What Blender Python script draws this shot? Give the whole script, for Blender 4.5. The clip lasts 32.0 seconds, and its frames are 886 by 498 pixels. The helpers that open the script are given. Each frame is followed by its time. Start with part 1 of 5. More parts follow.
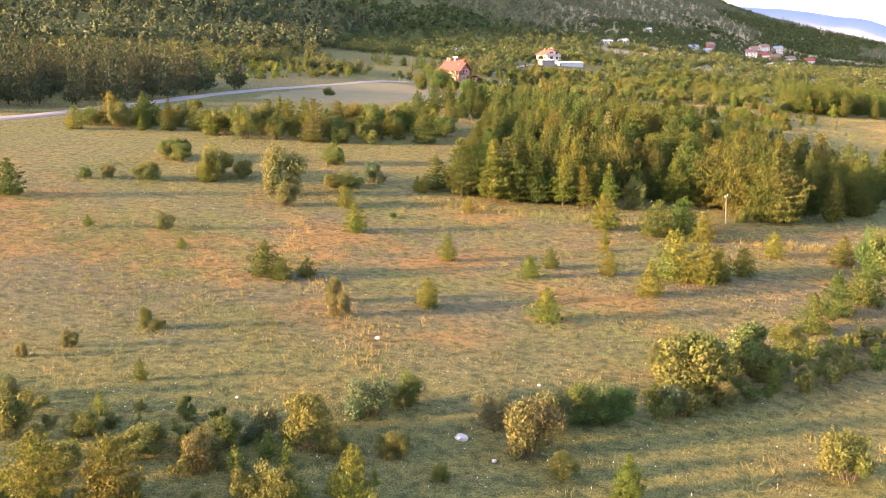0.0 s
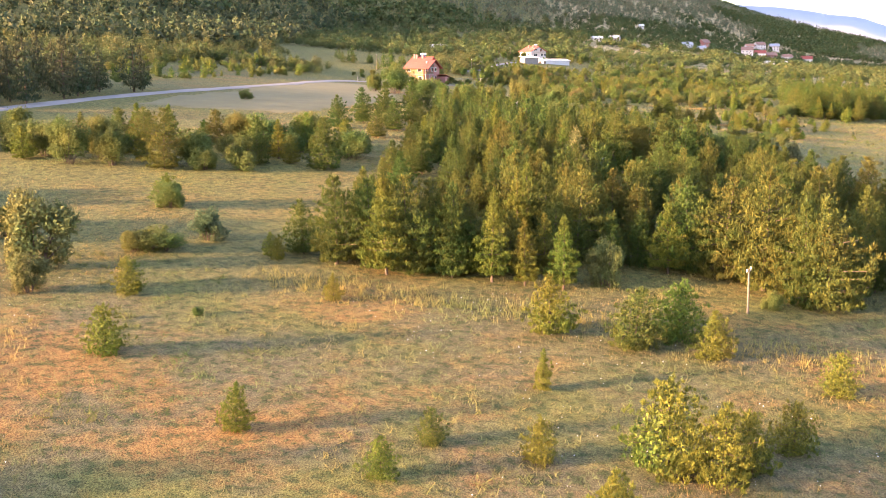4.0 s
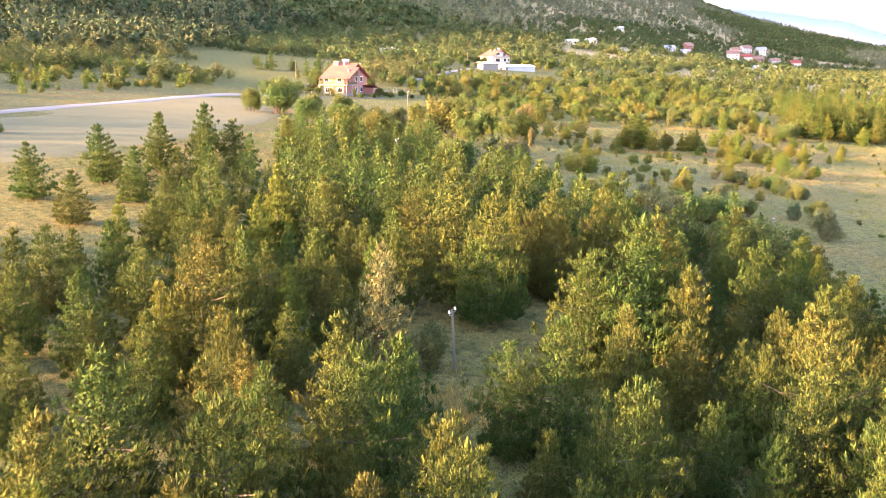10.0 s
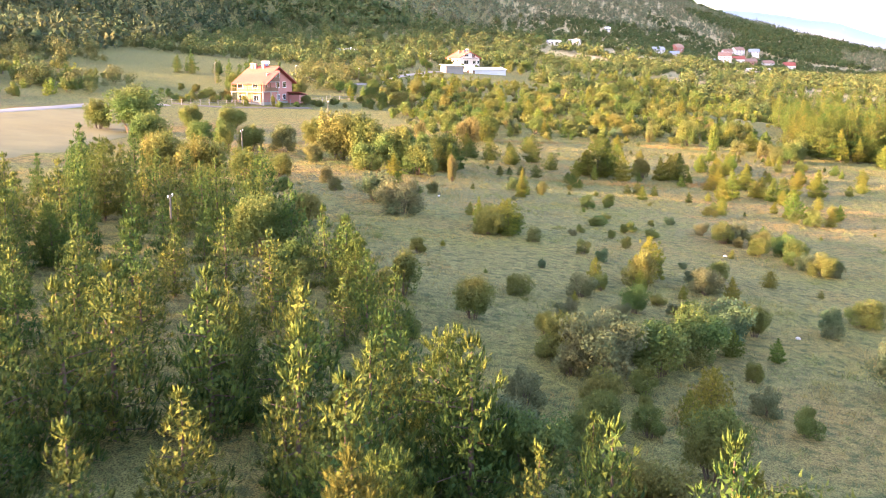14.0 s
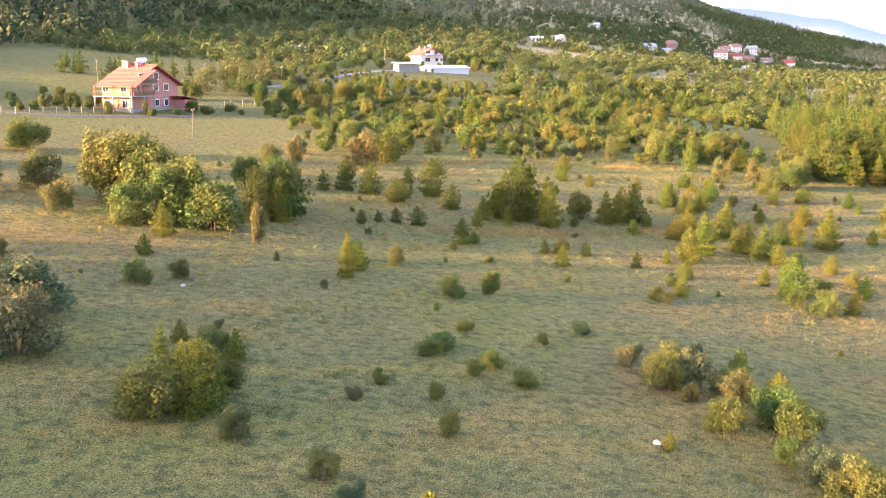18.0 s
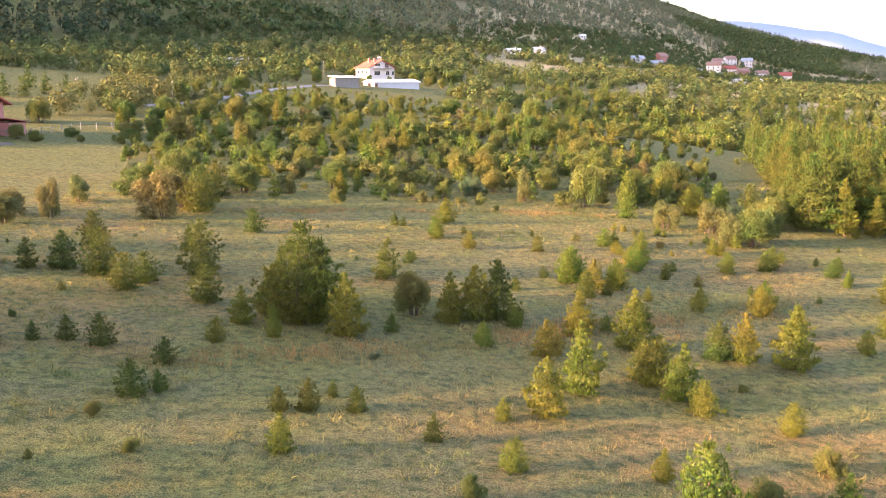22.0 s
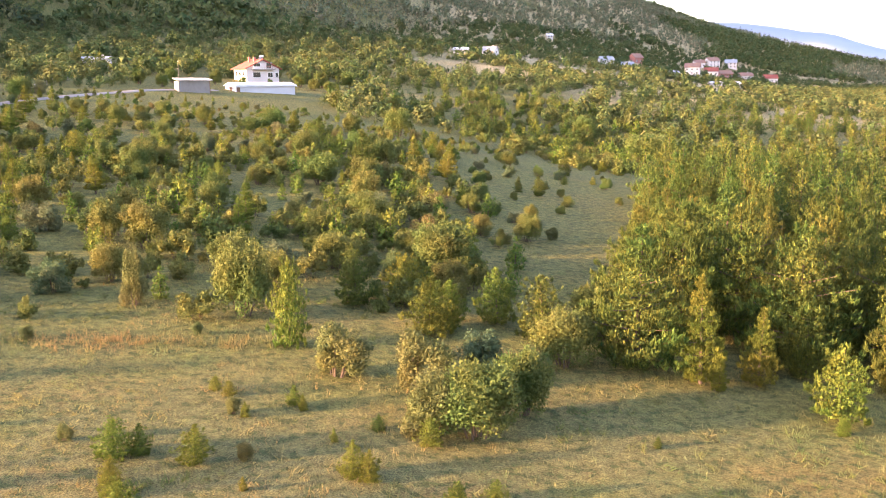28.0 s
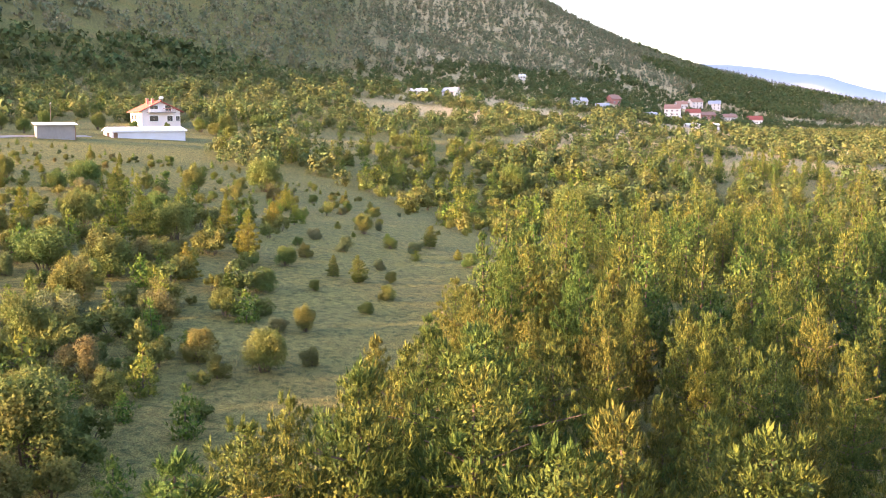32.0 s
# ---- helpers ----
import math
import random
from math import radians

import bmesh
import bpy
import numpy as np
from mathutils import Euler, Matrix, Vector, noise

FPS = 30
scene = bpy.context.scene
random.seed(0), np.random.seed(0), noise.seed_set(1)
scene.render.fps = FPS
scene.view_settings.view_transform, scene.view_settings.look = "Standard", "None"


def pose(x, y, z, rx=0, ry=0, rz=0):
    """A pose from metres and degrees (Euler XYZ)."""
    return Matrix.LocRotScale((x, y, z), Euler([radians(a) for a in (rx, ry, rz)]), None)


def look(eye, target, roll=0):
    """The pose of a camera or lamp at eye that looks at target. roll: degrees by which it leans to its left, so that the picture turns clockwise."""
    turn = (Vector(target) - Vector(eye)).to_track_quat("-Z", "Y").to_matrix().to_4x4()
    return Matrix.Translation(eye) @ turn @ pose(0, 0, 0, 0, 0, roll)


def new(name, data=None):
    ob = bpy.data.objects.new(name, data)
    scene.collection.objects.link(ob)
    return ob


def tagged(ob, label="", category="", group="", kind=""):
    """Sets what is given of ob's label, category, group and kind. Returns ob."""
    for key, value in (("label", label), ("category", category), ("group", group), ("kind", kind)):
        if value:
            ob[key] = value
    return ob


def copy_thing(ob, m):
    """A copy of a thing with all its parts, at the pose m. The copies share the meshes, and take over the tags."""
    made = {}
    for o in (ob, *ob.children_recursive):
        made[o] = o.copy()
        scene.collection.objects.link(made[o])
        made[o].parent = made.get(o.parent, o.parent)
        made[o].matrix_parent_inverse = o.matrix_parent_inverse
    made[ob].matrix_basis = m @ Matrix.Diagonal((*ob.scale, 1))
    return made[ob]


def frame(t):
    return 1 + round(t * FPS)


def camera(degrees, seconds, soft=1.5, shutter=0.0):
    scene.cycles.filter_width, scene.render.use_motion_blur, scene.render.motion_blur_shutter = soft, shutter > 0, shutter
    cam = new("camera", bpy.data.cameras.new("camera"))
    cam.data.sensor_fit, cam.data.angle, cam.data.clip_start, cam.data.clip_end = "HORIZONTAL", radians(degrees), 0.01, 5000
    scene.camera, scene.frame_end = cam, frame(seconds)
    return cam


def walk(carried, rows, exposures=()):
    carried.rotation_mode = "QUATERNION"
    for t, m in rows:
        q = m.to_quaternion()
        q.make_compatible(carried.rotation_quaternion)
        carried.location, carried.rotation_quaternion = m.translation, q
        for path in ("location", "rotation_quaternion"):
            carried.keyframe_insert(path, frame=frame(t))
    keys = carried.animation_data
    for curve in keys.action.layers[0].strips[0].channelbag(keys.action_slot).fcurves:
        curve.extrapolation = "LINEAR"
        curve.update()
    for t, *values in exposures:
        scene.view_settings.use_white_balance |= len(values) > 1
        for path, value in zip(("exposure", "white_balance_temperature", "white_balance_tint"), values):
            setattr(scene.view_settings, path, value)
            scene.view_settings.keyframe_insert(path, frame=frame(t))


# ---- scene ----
import collections

cam = camera(48.5, 32.0, soft=0.95, shutter=0.14)
PATH = [  # seconds, place, pitch, roll, yaw
    (0, 0.00, -0.00, 18.43, -10.623, 0.015, 0.041),
    (0.5, 1.33, 4.83, 18.31, -10.654, 0.064, -0.064),
    (1, 2.68, 9.63, 18.19, -10.642, 0.074, -0.097),
    (1.5, 4.00, 14.50, 18.09, -10.618, 0.060, -0.117),
    (2, 5.25, 19.54, 18.04, -10.527, 0.042, -0.137),
    (2.5, 6.37, 24.83, 18.05, -10.427, 0.034, -0.252),
    (3, 7.40, 30.29, 18.12, -10.480, 0.048, -0.301),
    (3.5, 8.44, 35.82, 18.20, -10.608, 0.065, -0.320),
    (4, 9.61, 41.27, 18.27, -10.734, 0.084, -0.343),
    (4.5, 10.93, 46.62, 18.33, -10.782, 0.104, -0.406),
    (5, 12.35, 51.93, 18.38, -10.675, 0.130, -0.544),
    (5.5, 13.82, 57.23, 18.44, -10.585, 0.103, -0.600),
    (6, 15.29, 62.51, 18.52, -10.599, 0.061, -0.631),
    (6.5, 16.73, 67.78, 18.64, -10.589, 0.066, -0.699),
    (7, 18.18, 73.02, 18.77, -10.592, 0.078, -0.734),
    (7.5, 19.64, 78.26, 18.92, -10.601, 0.039, -0.798),
    (8, 21.11, 83.54, 19.07, -10.550, 0.067, -0.904),
    (8.5, 22.58, 88.83, 19.23, -10.562, 0.092, -1.001),
    (9, 24.06, 94.13, 19.39, -10.555, 0.123, -1.080),
    (9.5, 25.55, 99.49, 19.56, -10.565, 0.088, -1.124),
    (10, 27.08, 104.98, 19.71, -10.556, 0.078, -1.193),
    (10.5, 28.61, 110.62, 19.84, -10.535, 0.105, -1.335),
    (11, 30.14, 116.39, 19.96, -10.544, 0.170, -1.518),
    (11.5, 31.74, 122.22, 20.06, -10.578, 0.199, -1.658),
    (12, 33.45, 128.05, 20.14, -10.535, 0.142, -1.750),
    (12.5, 35.30, 133.88, 20.18, -10.539, 0.103, -1.729),
    (13, 37.27, 139.73, 20.18, -10.499, 0.101, -1.704),
    (13.5, 39.30, 145.60, 20.18, -10.481, 0.130, -1.672),
    (14, 41.36, 151.47, 20.18, -10.467, 0.182, -1.650),
    (14.5, 43.45, 157.36, 20.19, -10.406, 0.196, -1.635),
    (15, 45.59, 163.28, 20.20, -10.434, 0.186, -1.632),
    (15.5, 47.76, 169.18, 20.21, -10.508, 0.174, -1.640),
    (16, 49.95, 175.00, 20.20, -10.587, 0.162, -1.654),
    (16.5, 52.17, 180.77, 20.17, -10.628, 0.146, -1.674),
    (17, 54.42, 186.49, 20.13, -10.591, 0.107, -1.695),
    (17.5, 56.69, 192.13, 20.09, -10.565, 0.066, -1.700),
    (18, 58.97, 197.65, 20.05, -10.546, 0.017, -1.658),
    (18.5, 61.25, 203.02, 20.02, -10.493, -0.052, -1.614),
    (19, 63.53, 208.28, 20.00, -10.410, -0.121, -1.585),
    (19.5, 65.85, 213.43, 19.98, -10.397, -0.189, -1.539),
    (20, 68.23, 218.51, 19.95, -10.396, -0.285, -1.492),
    (20.5, 70.68, 223.47, 19.92, -10.447, -0.319, -1.494),
    (21, 73.18, 228.31, 19.89, -10.365, -0.324, -1.532),
    (21.5, 75.74, 233.13, 19.86, -10.040, -0.273, -1.543),
    (22, 78.35, 237.97, 19.84, -9.732, -0.204, -1.547),
    (22.5, 81.01, 242.86, 19.84, -9.625, -0.159, -1.539),
    (23, 83.71, 247.77, 19.85, -9.618, -0.155, -1.538),
    (23.5, 86.47, 252.68, 19.86, -9.608, -0.160, -1.545),
    (24, 89.29, 257.58, 19.86, -9.607, -0.114, -1.571),
    (24.5, 92.19, 262.49, 19.86, -9.610, -0.020, -1.597),
    (25, 95.16, 267.40, 19.86, -9.590, -0.003, -1.602),
    (25.5, 98.15, 272.28, 19.86, -9.538, -0.001, -1.595),
    (26, 101.09, 277.06, 19.87, -9.540, -0.028, -1.625),
    (26.5, 104.00, 281.72, 19.88, -9.572, -0.060, -1.666),
    (27, 106.88, 286.29, 19.89, -9.608, -0.094, -1.691),
    (27.5, 109.73, 290.81, 19.91, -9.623, -0.131, -1.676),
    (28, 112.55, 295.32, 19.94, -9.592, -0.180, -1.593),
    (28.5, 115.32, 299.81, 19.98, -9.563, -0.234, -1.575),
    (29, 118.06, 304.28, 20.02, -9.035, -0.284, -1.589),
    (29.5, 120.78, 308.72, 20.07, -8.517, -0.345, -1.606),
    (30, 123.48, 313.12, 20.11, -8.186, -0.384, -1.643),
    (30.5, 126.17, 317.46, 20.12, -7.929, -0.381, -1.650),
    (31, 128.84, 321.77, 20.12, -7.654, -0.382, -1.661),
    (31.5, 131.50, 326.05, 20.12, -7.400, -0.400, -1.701),
    (32, 134.17, 330.35, 20.12, -7.172, -0.399, -1.760),
]

walk(cam, [(t, pose(x, y, z, 90 + pitch, 0, yaw) @ pose(0, 0, 0, 0, 0, roll)) for t, x, y, z, pitch, roll, yaw in PATH],
     exposures=[(t, 2.92 + e, 6100, 36) for t, e in ((0, -0.2), (2, -0.18), (6, 0.05), (9, 0.38), (13, 0.5), (17, 0.22), (19, 0.1), (21, -0.03), (25, -0.08), (28, -0.02), (32, 0.03))])

# ---- light ----
SUN_FROM = (-0.93, -0.365)  # the low evening sun stands to the left of and behind the flight
SUN_UP = radians(9.5)
az = math.atan2(SUN_FROM[0], SUN_FROM[1])
world = bpy.data.worlds.new("evening_sky")
scene.world = world
world.use_nodes = True
wn = world.node_tree
sky = wn.nodes.new("ShaderNodeTexSky")
sky.sky_type = "NISHITA"
sky.sun_disc = False
sky.sun_elevation = SUN_UP
sky.sun_rotation = az
sky.air_density, sky.dust_density, sky.ozone_density = 1.0, 2.0, 0.8
wn.nodes["Background"].inputs["Strength"].default_value = 0.15
wn.links.new(sky.outputs[0], wn.nodes["Background"].inputs["Color"])
sun = new("sun", bpy.data.lights.new("sun", "SUN"))
sun.data.energy, sun.data.angle, sun.data.color = 5.0, radians(3), (1.0, 0.64, 0.28)
sx, sy = SUN_FROM
sn = math.hypot(sx, sy)
sun.matrix_world = look((sx / sn * 100 * math.cos(SUN_UP), sy / sn * 100 * math.cos(SUN_UP), 100 * math.sin(SUN_UP)), (0, 0, 0))


# ---- materials ----
def shader(name):
    m = bpy.data.materials.new(name)
    m.use_nodes = True
    nt = m.node_tree
    return m, nt, nt.nodes["Principled BSDF"]


def node(nt, kind, **inputs):
    n = nt.nodes.new(kind)
    for key, value in inputs.items():
        n.inputs[key.replace("_", " ")].default_value = value
    return n


def ramp(nt, fac, stops):
    r = nt.nodes.new("ShaderNodeValToRGB")
    el = r.color_ramp.elements
    while len(el) < len(stops):
        el.new(0.5)
    for e, (p, c) in zip(el, stops):
        e.position, e.color = p, (*c, 1)
    nt.links.new(fac, r.inputs[0])
    return r.outputs[0]


def noise_tex(nt, coord, scale, detail=4, rough=0.6):
    n = node(nt, "ShaderNodeTexNoise", Scale=scale, Detail=detail, Roughness=rough)
    nt.links.new(coord, n.inputs["Vector"])
    return n.outputs["Fac"]


def mix(nt, fac, a, b, mode="MIX"):
    n = nt.nodes.new("ShaderNodeMix")
    n.data_type, n.blend_type = "RGBA", mode
    for sock, v in ((n.inputs[0], fac), (n.inputs[6], a), (n.inputs[7], b)):
        if isinstance(v, (int, float)):
            sock.default_value = v
        elif isinstance(v, tuple):
            sock.default_value = (*v, 1)
        else:
            nt.links.new(v, sock)
    return n.outputs[2]


def position(nt):
    return nt.nodes.new("ShaderNodeNewGeometry").outputs["Position"]


def leaf_material(name, dark, light, translucent=0.35, tip=None):
    """Foliage: colour differs from plant to plant, from leaf to leaf and over the crown."""
    m, nt, bsdf = shader(name)
    geo = nt.nodes.new("ShaderNodeNewGeometry")
    info = nt.nodes.new("ShaderNodeObjectInfo")
    c = mix(nt, geo.outputs["Random Per Island"], dark, light)
    hue = node(nt, "ShaderNodeHueSaturation")
    mr = nt.nodes.new("ShaderNodeMapRange")
    mr.inputs[3].default_value, mr.inputs[4].default_value = 0.475, 0.525
    nt.links.new(info.outputs["Random"], mr.inputs[0])
    nt.links.new(mr.outputs[0], hue.inputs["Hue"])
    mv = nt.nodes.new("ShaderNodeMapRange")
    mv.inputs[1].default_value, mv.inputs[2].default_value = 0.25, 0.75
    mv.inputs[3].default_value, mv.inputs[4].default_value = 0.78, 1.22
    grain = noise_tex(nt, geo.outputs["Position"], 9.0, 6, 0.8)
    both = nt.nodes.new("ShaderNodeMath")
    both.operation = "MULTIPLY_ADD"
    both.inputs[1].default_value = 0.6
    half = nt.nodes.new("ShaderNodeMath")
    half.operation = "MULTIPLY"
    half.inputs[1].default_value = 0.4
    nt.links.new(noise_tex(nt, geo.outputs["Position"], 0.35, 3), half.inputs[0])
    nt.links.new(grain, both.inputs[0])
    nt.links.new(half.outputs[0], both.inputs[2])
    nt.links.new(both.outputs[0], mv.inputs[0])
    relief = node(nt, "ShaderNodeBump", Strength=0.8, Distance=0.08)
    nt.links.new(grain, relief.inputs["Height"])
    nt.links.new(relief.outputs[0], bsdf.inputs["Normal"])
    nt.links.new(mv.outputs[0], hue.inputs["Value"])
    drift = ramp(nt, noise_tex(nt, geo.outputs["Position"], 0.16, 2), [(0.38, (0.75, 0.95, 0.8)), (0.62, (1.25, 1.08, 0.9))])
    nt.links.new(mix(nt, 1.0, c, drift, "MULTIPLY"), hue.inputs["Color"])
    nt.links.new(hue.outputs[0], bsdf.inputs["Base Color"])
    bsdf.inputs["Roughness"].default_value = 0.75
    bsdf.inputs["Specular IOR Level"].default_value = 0.12
    tr = nt.nodes.new("ShaderNodeBsdfTranslucent")
    nt.links.new(hue.outputs[0], tr.inputs["Color"])
    mx = nt.nodes.new("ShaderNodeMixShader")
    mx.inputs[0].default_value = translucent
    nt.links.new(bsdf.outputs[0], mx.inputs[1])
    nt.links.new(tr.outputs[0], mx.inputs[2])
    nt.links.new(mx.outputs[0], nt.nodes["Material Output"].inputs["Surface"])
    return m


def plain_material(name, colour, rough=0.8, spot=0.25, scale=3.0, metal=0.0, bump=0.2):
    """A weathered surface: base colour with stains at two scales and a fine relief."""
    m, nt, bsdf = shader(name)
    tc = nt.nodes.new("ShaderNodeTexCoord").outputs["Object"]
    big, fine = noise_tex(nt, tc, scale * 0.25, 5), noise_tex(nt, tc, scale * 6, 3)
    low = tuple(v * (1 - spot) for v in colour)
    c = mix(nt, big, low, tuple(min(1, v * (1 + spot * 0.5)) for v in colour))
    c = mix(nt, 0.25, c, ramp(nt, fine, [(0.3, low), (0.7, colour)]))
    nt.links.new(c, bsdf.inputs["Base Color"])
    bsdf.inputs["Roughness"].default_value, bsdf.inputs["Metallic"].default_value = rough, metal
    b = node(nt, "ShaderNodeBump", Strength=bump, Distance=0.02)
    nt.links.new(fine, b.inputs["Height"])
    nt.links.new(b.outputs[0], bsdf.inputs["Normal"])
    return m


def ground_material():
    m, nt, bsdf = shader("meadow_ground")
    p = position(nt)
    big, mid, fine = noise_tex(nt, p, 0.02, 4), noise_tex(nt, p, 0.075, 7, 0.66), noise_tex(nt, p, 3.2, 8, 0.82)
    tuft = noise_tex(nt, p, 0.75, 6, 0.72)
    spread = ramp(nt, fine, [(0.38, (0, 0, 0)), (0.62, (1, 1, 1))])
    green = mix(nt, spread, (0.082, 0.084, 0.024), (0.22, 0.205, 0.06))
    dry = mix(nt, spread, (0.165, 0.088, 0.03), (0.36, 0.21, 0.066))
    bare = mix(nt, spread, (0.090, 0.077, 0.038), (0.205, 0.171, 0.087))
    sep = nt.nodes.new("ShaderNodeSeparateXYZ")
    nt.links.new(p, sep.inputs[0])

    def between(low, high, axis="Y"):
        r = nt.nodes.new("ShaderNodeMapRange")
        r.inputs[1].default_value, r.inputs[2].default_value = low, high
        nt.links.new(sep.outputs[axis], r.inputs[0])
        return r.outputs[0]

    def times(u, v):
        n = nt.nodes.new("ShaderNodeMath")
        n.operation = "MULTIPLY"
        for sock, q in zip(n.inputs, (u, v)):
            if isinstance(q, float):
                sock.default_value = q
            else:
                nt.links.new(q, sock)
        return n.outputs[0]

    open_meadow = between(116, 100)  # the first, drier meadow
    upper = times(times(between(238, 262), between(352, 330)), 0.35)  # the second meadow, half dry
    n = nt.nodes.new("ShaderNodeMath")
    n.operation = "MAXIMUM"
    nt.links.new(open_meadow, n.inputs[0])
    nt.links.new(upper, n.inputs[1])
    dryness = mix(nt, n.outputs[0], (0.3, 0.3, 0.3), (1, 1, 1))
    zone = noise_tex(nt, p, 0.055, 6, 0.62)
    c = mix(nt, times(ramp(nt, zone, [(0.42, (0, 0, 0)), (0.52, (0.95, 0.95, 0.95))]), dryness), green, bare)
    c = mix(nt, times(ramp(nt, mid, [(0.50, (0, 0, 0)), (0.60, (0.95, 0.95, 0.95))]), dryness), c, dry)
    c = mix(nt, ramp(nt, tuft, [(0.50, (0, 0, 0)), (0.62, (0.38, 0.38, 0.38))]), c, mix(nt, ramp(nt, big, [(0.4, (0.35, 0.35, 0.35)), (0.6, (0.9, 0.9, 0.9))]), dry, green))
    c = mix(nt, ramp(nt, big, [(0.38, (0.45, 0.45, 0.45)), (0.48, (0, 0, 0))]), c, green)
    verge = times(between(68, 50), ramp(nt, zone, [(0.35, (0.5, 0.5, 0.5)), (0.55, (0.95, 0.95, 0.95))]))
    c = mix(nt, verge, c, green)
    lush = times(times(between(345, 375), between(640, 590)), 0.55)  # the damp slope below the farm
    c = mix(nt, lush, c, green)
    pasture = times(times(between(560, 760), between(80, 150, "X")), ramp(nt, noise_tex(nt, p, 0.012, 5, 0.6), [(0.38, (0, 0, 0)), (0.48, (1, 1, 1))]))
    c = mix(nt, pasture, c, mix(nt, spread, (0.34, 0.26, 0.13), (0.58, 0.45, 0.24)))
    clump = noise_tex(nt, p, 1.6, 5, 0.7)
    c = mix(nt, ramp(nt, clump, [(0.50, (0, 0, 0)), (0.60, (0.85, 0.85, 0.85))]), c, (0.05, 0.066, 0.022))
    stalk = noise_tex(nt, p, 14.0, 4, 0.7)
    c = mix(nt, 1.0, c, ramp(nt, stalk, [(0.40, (0.4, 0.4, 0.4)), (0.60, (1.55, 1.55, 1.55))]), "MULTIPLY")
    nt.links.new(c, bsdf.inputs["Base Color"])
    bsdf.inputs["Roughness"].default_value = 0.95
    bsdf.inputs["Specular IOR Level"].default_value = 0.1
    b = node(nt, "ShaderNodeBump", Strength=0.6, Distance=0.12)
    nt.links.new(fine, b.inputs["Height"])
    nt.links.new(b.outputs[0], bsdf.inputs["Normal"])
    return m


GROUND = ground_material()
NEEDLE = leaf_material("pine_needles", (0.03, 0.056, 0.018), (0.13, 0.142, 0.028), 0.18)
YOUNG = leaf_material("young_pine_needles", (0.06, 0.092, 0.02), (0.185, 0.19, 0.032), 0.25)
PALE = leaf_material("pale_dry_needles", (0.10, 0.115, 0.05), (0.20, 0.20, 0.09), 0.25)
LEAF = leaf_material("broad_leaves", (0.08, 0.11, 0.034), (0.145, 0.158, 0.046), 0.3)
SILVER = leaf_material("silver_leaves", (0.07, 0.095, 0.05), (0.125, 0.145, 0.08), 0.25)
RUST = leaf_material("dry_rusty_leaves", (0.085, 0.1, 0.04), (0.16, 0.158, 0.062), 0.3)
FARLEAF = leaf_material("far_leaves", (0.056, 0.08, 0.032), (0.1, 0.118, 0.044), 0.25)
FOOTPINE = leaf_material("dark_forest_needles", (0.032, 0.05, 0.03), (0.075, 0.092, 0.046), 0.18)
# paler and greyer than the near pines: distance haze put into the colour
HAZEPINE = leaf_material("hazed_needles", (0.095, 0.11, 0.074), (0.2, 0.2, 0.13), 0.25)
GRASS = leaf_material("meadow_grass", (0.11, 0.13, 0.05), (0.28, 0.27, 0.11), 0.35)
STRAW = leaf_material("dry_straw", (0.19, 0.15, 0.06), (0.34, 0.265, 0.105), 0.4)
BARK = plain_material("bark", (0.095, 0.068, 0.048), 0.95, 0.4, 6, bump=0.6)


# ---- shape of the land ----
CUBIC = (-0.981, -12.843, 8.418, -0.549, -2.919, -1.624, 3.472, -1.483, 0.015, 0.615)
KNOLLS = [(-6, 200, 45, 2.01), (47, 250, 40, 1.71), (80, 288, 40, -1.71), (29, 152, 40, 1.18), (127, 465, 50, 2.49), (166, 528, 50, -6.91),
          (4, 398, 50, -2.52), (72, 568, 60, 1.5), (0, 78, 40, -1.11), (5, 629, 70, -3.66), (104, 340, 40, 0.25), (150, 872, 150, 3.18),
          (270, 650, 150, 5.99), (313, 1020, 200, -4.63)]


def soft_clip(v, low, high, w):
    v = low + w * np.logaddexp(0, (v - low) / w)
    return high - w * np.logaddexp(0, (high - v) / w)


def wobble(x, y, size, seed):
    """Smooth rolling relief between about -1 and 1."""
    a, out = seed * 1.7, 0
    for k in range(5):
        a += 2.4
        q = (x * math.cos(a) + y * math.sin(a)) / size * (1 + 0.45 * k)
        r = (x * math.sin(a) - y * math.cos(a)) / size * (0.8 + 0.3 * k)
        out = out + np.sin(q + 1.3 * np.sin(r * 0.7 + k)) / (1.3 + k * 0.6)
    return out * 0.45


